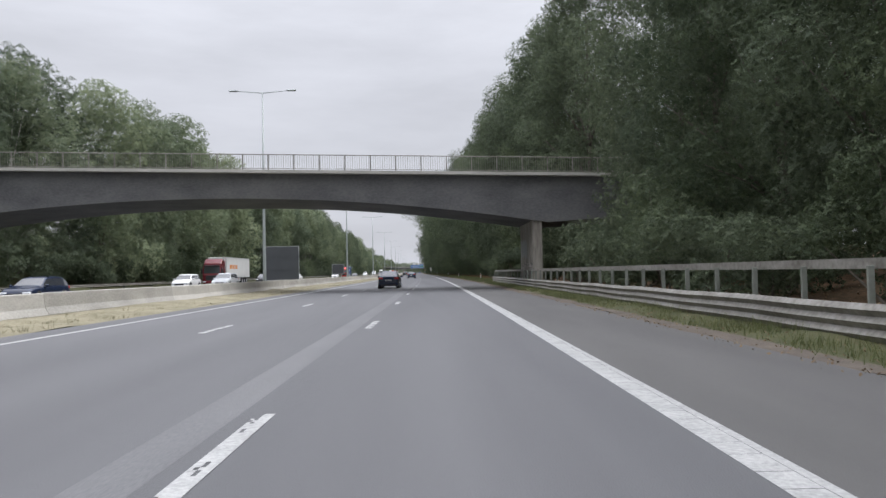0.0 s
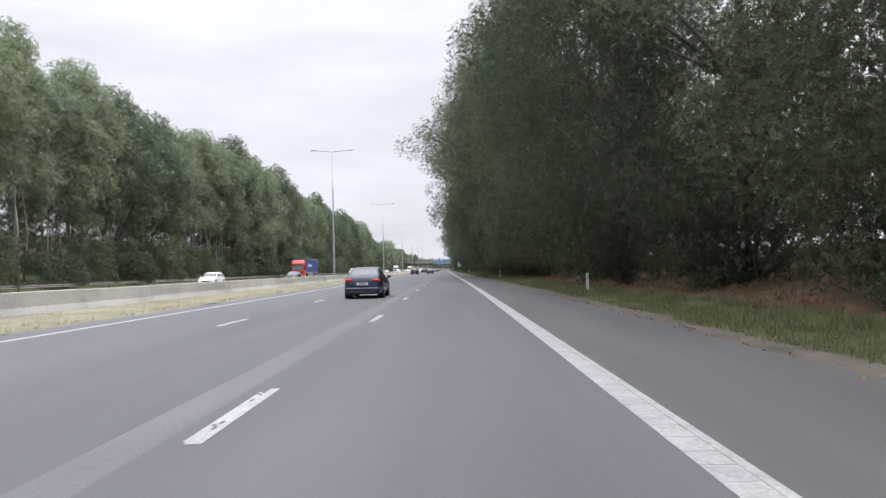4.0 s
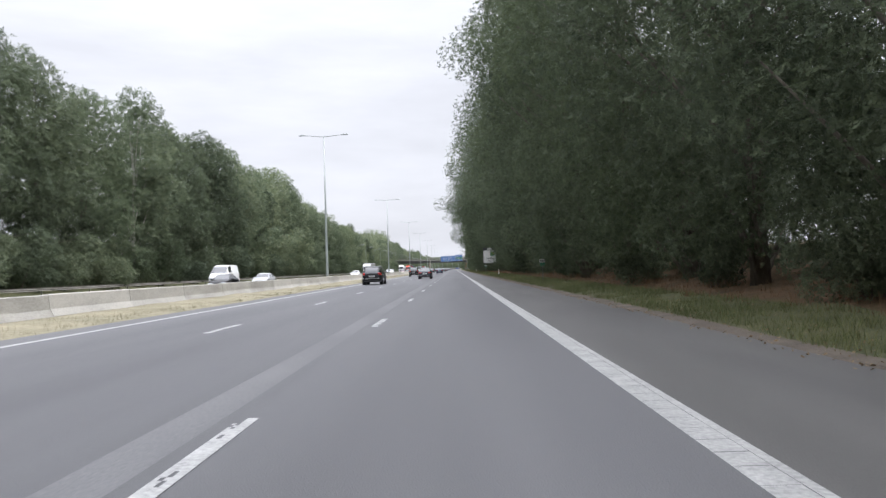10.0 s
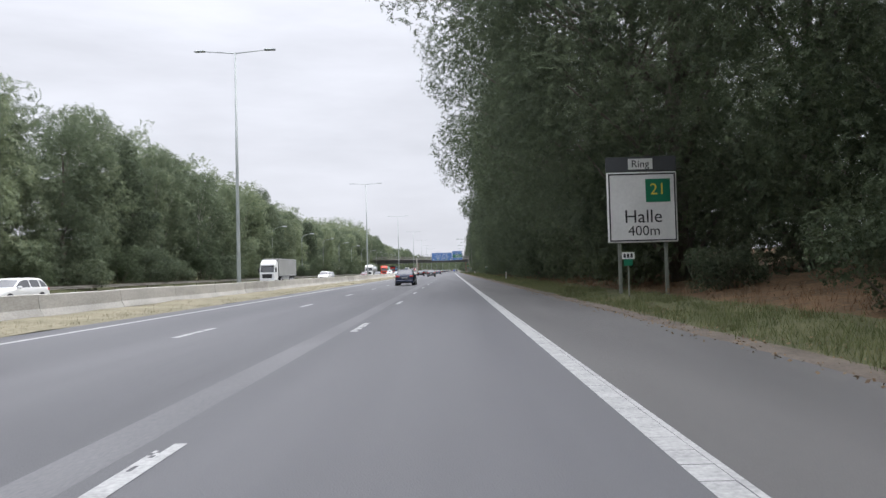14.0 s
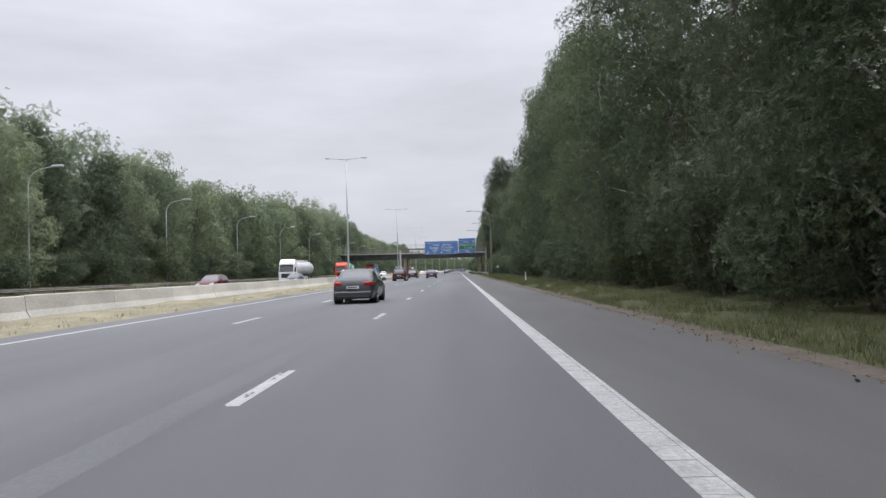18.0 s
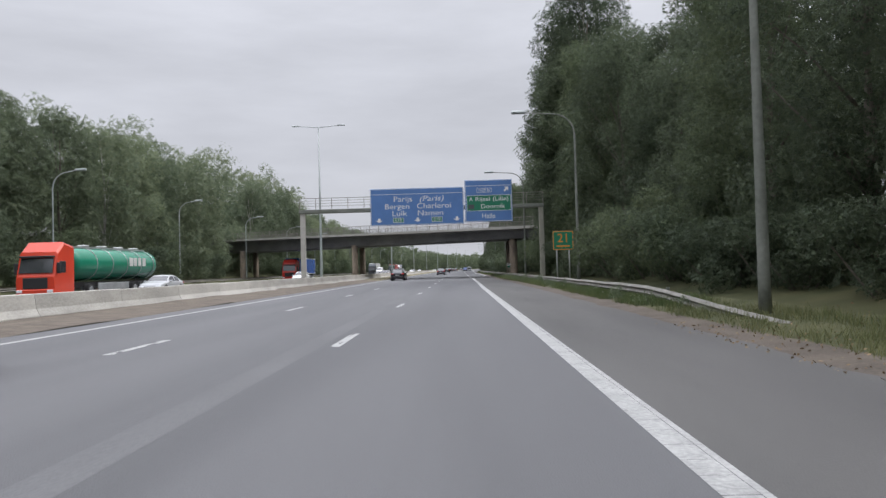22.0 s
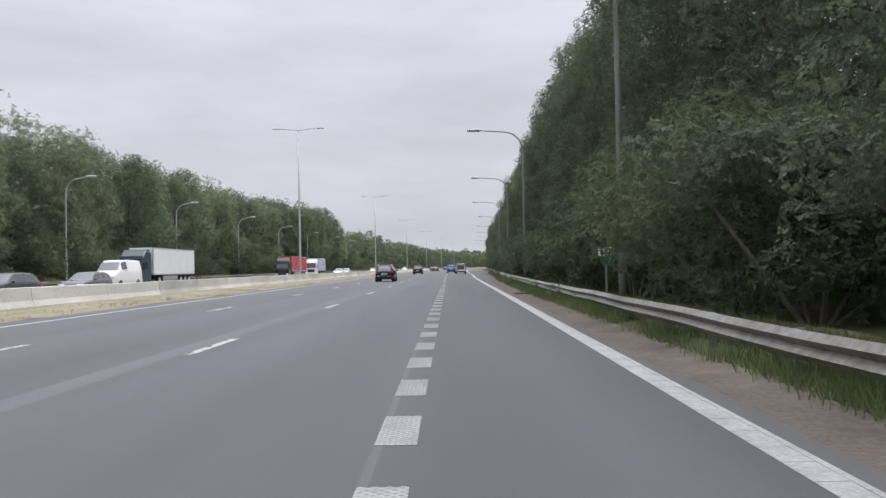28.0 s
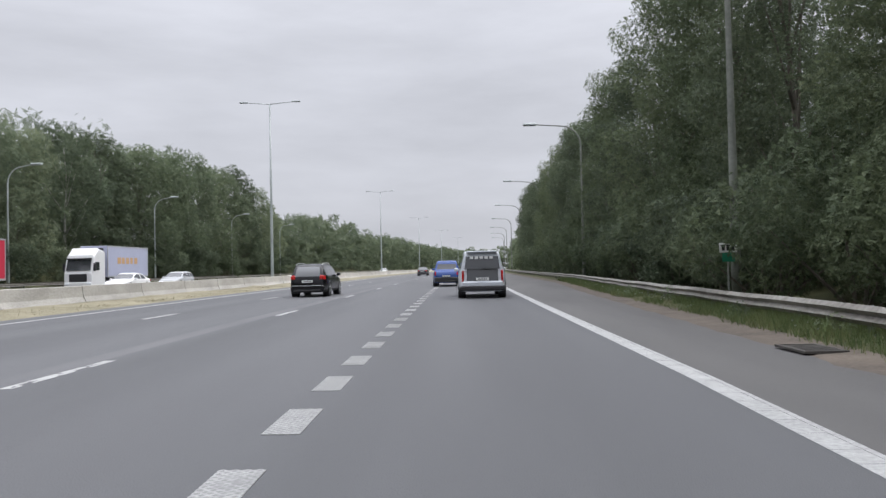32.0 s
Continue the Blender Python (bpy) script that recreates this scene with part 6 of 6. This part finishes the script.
truck("white tanker lorry with a silver tank", PEARL, (0.5, 0.51, 0.52), stand(673.8, -28.6, -0.01, 180), 16, tank=True)
truck("tanker lorry with a red cab and a green tank", (0.6, 0.06, 0.03), (0.02, 0.2, 0.12), stand(725.0, -28.4, -0.01, 180), 15.5, tank=True, stripe=(0.62, 0.62, 0.6))
truck("lorry with a red cab and a blue trailer", (0.45, 0.04, 0.03), (0.03, 0.09, 0.33), stand(806.0, -31.6, -0.01, 180), 16.5, stripe=(0.6, 0.62, 0.65))
truck("lorry with a dark cab and a white box trailer", (0.05, 0.06, 0.07), PEARL, stand(929.0, -32.2, -0.01, 180), 15)
truck("lorry with a dark green cab and a red trailer", (0.012, 0.035, 0.025), (0.5, 0.04, 0.07), stand(993.0, -31.6, -0.01, 180), 16.5)
truck("lorry with a white cab and a pale printed trailer", PEARL, (0.45, 0.47, 0.6), stand(1019.0, -32.0, -0.01, 180), 11, stripe=(0.6, 0.38, 0.2))
for s, u in ((1075.0, -5.6), (1120.0, -9.3), (1150.0, -5.6)):
    car("wagon", "dark car far ahead on the motorway", "car", 4.5, 1.8, 1.5, (0.04, 0.04, 0.045), stand(s, u))

# ---------------------------------------------------------------- grass blades


def blades(name, label, n, s0, s1, lo, hi, tall, mat):
    """Tufts of grass: each blade is one bent sliver."""
    m = n // 6
    cs = rng.uniform(s0, s1, m)
    cu = np.array([rng.uniform(lo(q), hi(q)) for q in cs])
    keep = np.array([noise.noise(Vector((a * 0.4, b * 1.5, 0.3))) > -0.25 for a, b in zip(cs, cu)])
    cs, cu = cs[keep], cu[keep]
    base = np.array([tuple(at(a, b, 0.0 + 0.07 * max(0.0, b - edge(a) - 0.24))) if b > 0 else tuple(at(a, b, 0.03)) for a, b in zip(cs, cu)])
    k = len(base)
    base = np.repeat(base, 6, 0) + np.column_stack([rng.normal(0, 0.09, 6 * k), rng.normal(0, 0.09, 6 * k), np.zeros(6 * k)])
    h = tall * rng.uniform(0.4, 1.3, (6 * k, 1))
    lean = rng.normal(0, 0.35, (6 * k, 2)) * h
    ang = rng.uniform(0, math.pi, 6 * k)
    w = 0.005 + 0.012 * tall
    side_ = np.column_stack([np.cos(ang) * w, np.sin(ang) * w, np.zeros(6 * k)])
    tip = base + np.column_stack([lean, h[:, 0]])
    v = np.stack([base - side_, base + side_, tip], 1).reshape(-1, 3)
    me = bpy.data.meshes.new(name)
    me.from_pydata(v.tolist(), [], np.arange(len(v)).reshape(-1, 3).tolist())
    me.materials.append(mat)
    tagged(part(name, me, mat), label, "grass", kind="stuff")


BLADE = leaf_material("grass_blades", (0.06, 0.085, 0.034), (0.2, 0.2, 0.095), 0.3, 0)
DRYBLADE = leaf_material("dry_grass_blades", (0.15, 0.135, 0.085), (0.31, 0.28, 0.19), 0.2, 0)
blades("grass", "green tufted grass along the verge", 430000, 0, 1010, lambda s: edge(s) + (0.3 if s < 680 else 0.6), lambda s: edge(s) + 2.8, 0.2, BLADE)
blades("grass", "lush green grass under the guard rail", 180000, 692, 1010, lambda s: edge(s) + 0.7, lambda s: edge(s) + 2.3, 0.27, leaf_material("lush_grass_blades", (0.055, 0.09, 0.034), (0.16, 0.19, 0.075), 0.3, 0))
blades("grass", "short dry grass on the median strip", 26000, 765, 1010, lambda s: -15.3, lambda s: -12.0, 0.12, DRYBLADE)
blades("grass", "short dry grass on the median strip", 60000, 0, 640, lambda s: -15.3, lambda s: -12.0, 0.12, DRYBLADE)
blades("grass", "brown dead stalks under the trees", 30000, 90, 560, lambda s: edge(s) + 2.4, lambda s: edge(s) + 6.5, 0.3, leaf_material("dead_stalks", (0.09, 0.055, 0.03), (0.24, 0.15, 0.085), 0.2, 0))


# dead leaves and twigs blown along the edge of the asphalt
n = 42000
cs = rng.uniform(0, 688, n)
off = np.abs(rng.normal(0, 0.55, n)) * np.where(rng.uniform(0, 1, n) < 0.3, -0.35, 1.6)
far_off = rng.uniform(0, 1, n) < 0.5      # half of them lie on the litter under the trees
off = np.where(far_off & (cs < 690), rng.uniform(2.2, 7.5, n), off)
cen = np.array([tuple(at(a, edge(a) + b, 0.012 + (max(0.0, b) * 0.075 if b < 3 else 0.26 + (b - 3) * 0.114))) for a, b in zip(cs, off)])
ang = rng.uniform(0, 2 * math.pi, n)
ln, wd = rng.uniform(0.012, 0.042, n), rng.uniform(0.006, 0.02, n)
ca, sa = np.cos(ang), np.sin(ang)
a3 = np.column_stack([ca * ln, sa * ln, rng.uniform(-0.01, 0.025, n)])
b3 = np.column_stack([-sa * wd, ca * wd, rng.uniform(0, 0.02, n)])
v = np.stack([cen - a3, cen + b3, cen + a3, cen - b3], 1).reshape(-1, 3)
me = bpy.data.meshes.new("fallen_leaves")
me.from_pydata(v.tolist(), [], np.arange(len(v)).reshape(-1, 4).tolist())
tagged(part("fallen_leaves", me, leaf_material("dead_leaves", (0.1, 0.065, 0.04), (0.34, 0.24, 0.15), 0.1, 0)), "brown dead leaves scattered along the edge of the asphalt", "leaves", kind="stuff")

# ---------------------------------------------------------------- drains, paint marks and flowers by the slip lane


def drain_grate(s, u):
    root = empty("drain_grate", "rusty cast-iron gutter grate sunk in the dirt margin", "drain grate", stand(s, u, 0.02), group="gutter grates")
    bm = bmesh.new()
    for a, b, c, d in ((-0.3, 0.3, -0.45, -0.4), (-0.3, 0.3, 0.4, 0.45), (-0.3, -0.25, -0.4, 0.4), (0.25, 0.3, -0.4, 0.4)):
        box(bm, a, b, c, d, 0.0, 0.035)
    part("frame", bm, IRON, root)
    # no hole is cut; a flat black plate gives the shade between the bars
    part("pit", box(bmesh.new(), -0.27, 0.27, -0.42, 0.42, 0.0, 0.008), BLACK, root, "flat black plate for the shade below the bars")
    for k in range(12):
        part("bar", box(bmesh.new(), -0.25, 0.25, -0.38 + 0.066 * k, -0.345 + 0.066 * k, 0.01, 0.03), IRON, root)


drain_grate(881.0, 3.62)
drain_grate(962.0, 6.45)
drain_grate(745.5, 3.1)

rail_marks = [ob for ob in bpy.data.objects if ob.name.startswith("guard_rail") and "along the verge" in ob.get("label", "")][0]
for s in (883.0, 884.6):
    bm = bmesh.new()
    for k in range(3):
        box(bm, -0.085 - 0.004 * k, -0.02, -0.1 + 0.07 * k, -0.02 + 0.075 * k, 0.54 - 0.03 * (k % 2), 0.588)
    part("paint_mark", bm, YELLOW_MARK, rail_marks, "splash of yellow marking paint", m=stand(s, read(RAIL, s), 0.0))

fv, ff = [], []
for k in range(900):
    s = 700 + 300 * rng.uniform() ** 0.8
    u = edge(s) + rng.uniform(0.75, 1.9)
    p = at(s, u, 0.14 + rng.uniform(0, 0.14))
    r = rng.uniform(0.014, 0.028)
    i = len(fv)
    for j in range(5):
        a = 1.2566 * j
        fv.append((p.x + r * math.cos(a), p.y + 0.5 * r * math.cos(a + 1), p.z + r * math.sin(a) * 0.7))
    ff.append((i, i + 1, i + 2, i + 3, i + 4))
fm = bpy.data.meshes.new("wild_flowers")
fm.from_pydata(fv, [], ff)
tagged(part("wild_flowers", fm, WHITE), "small white daisies scattered through the verge grass", "flowers", kind="stuff")
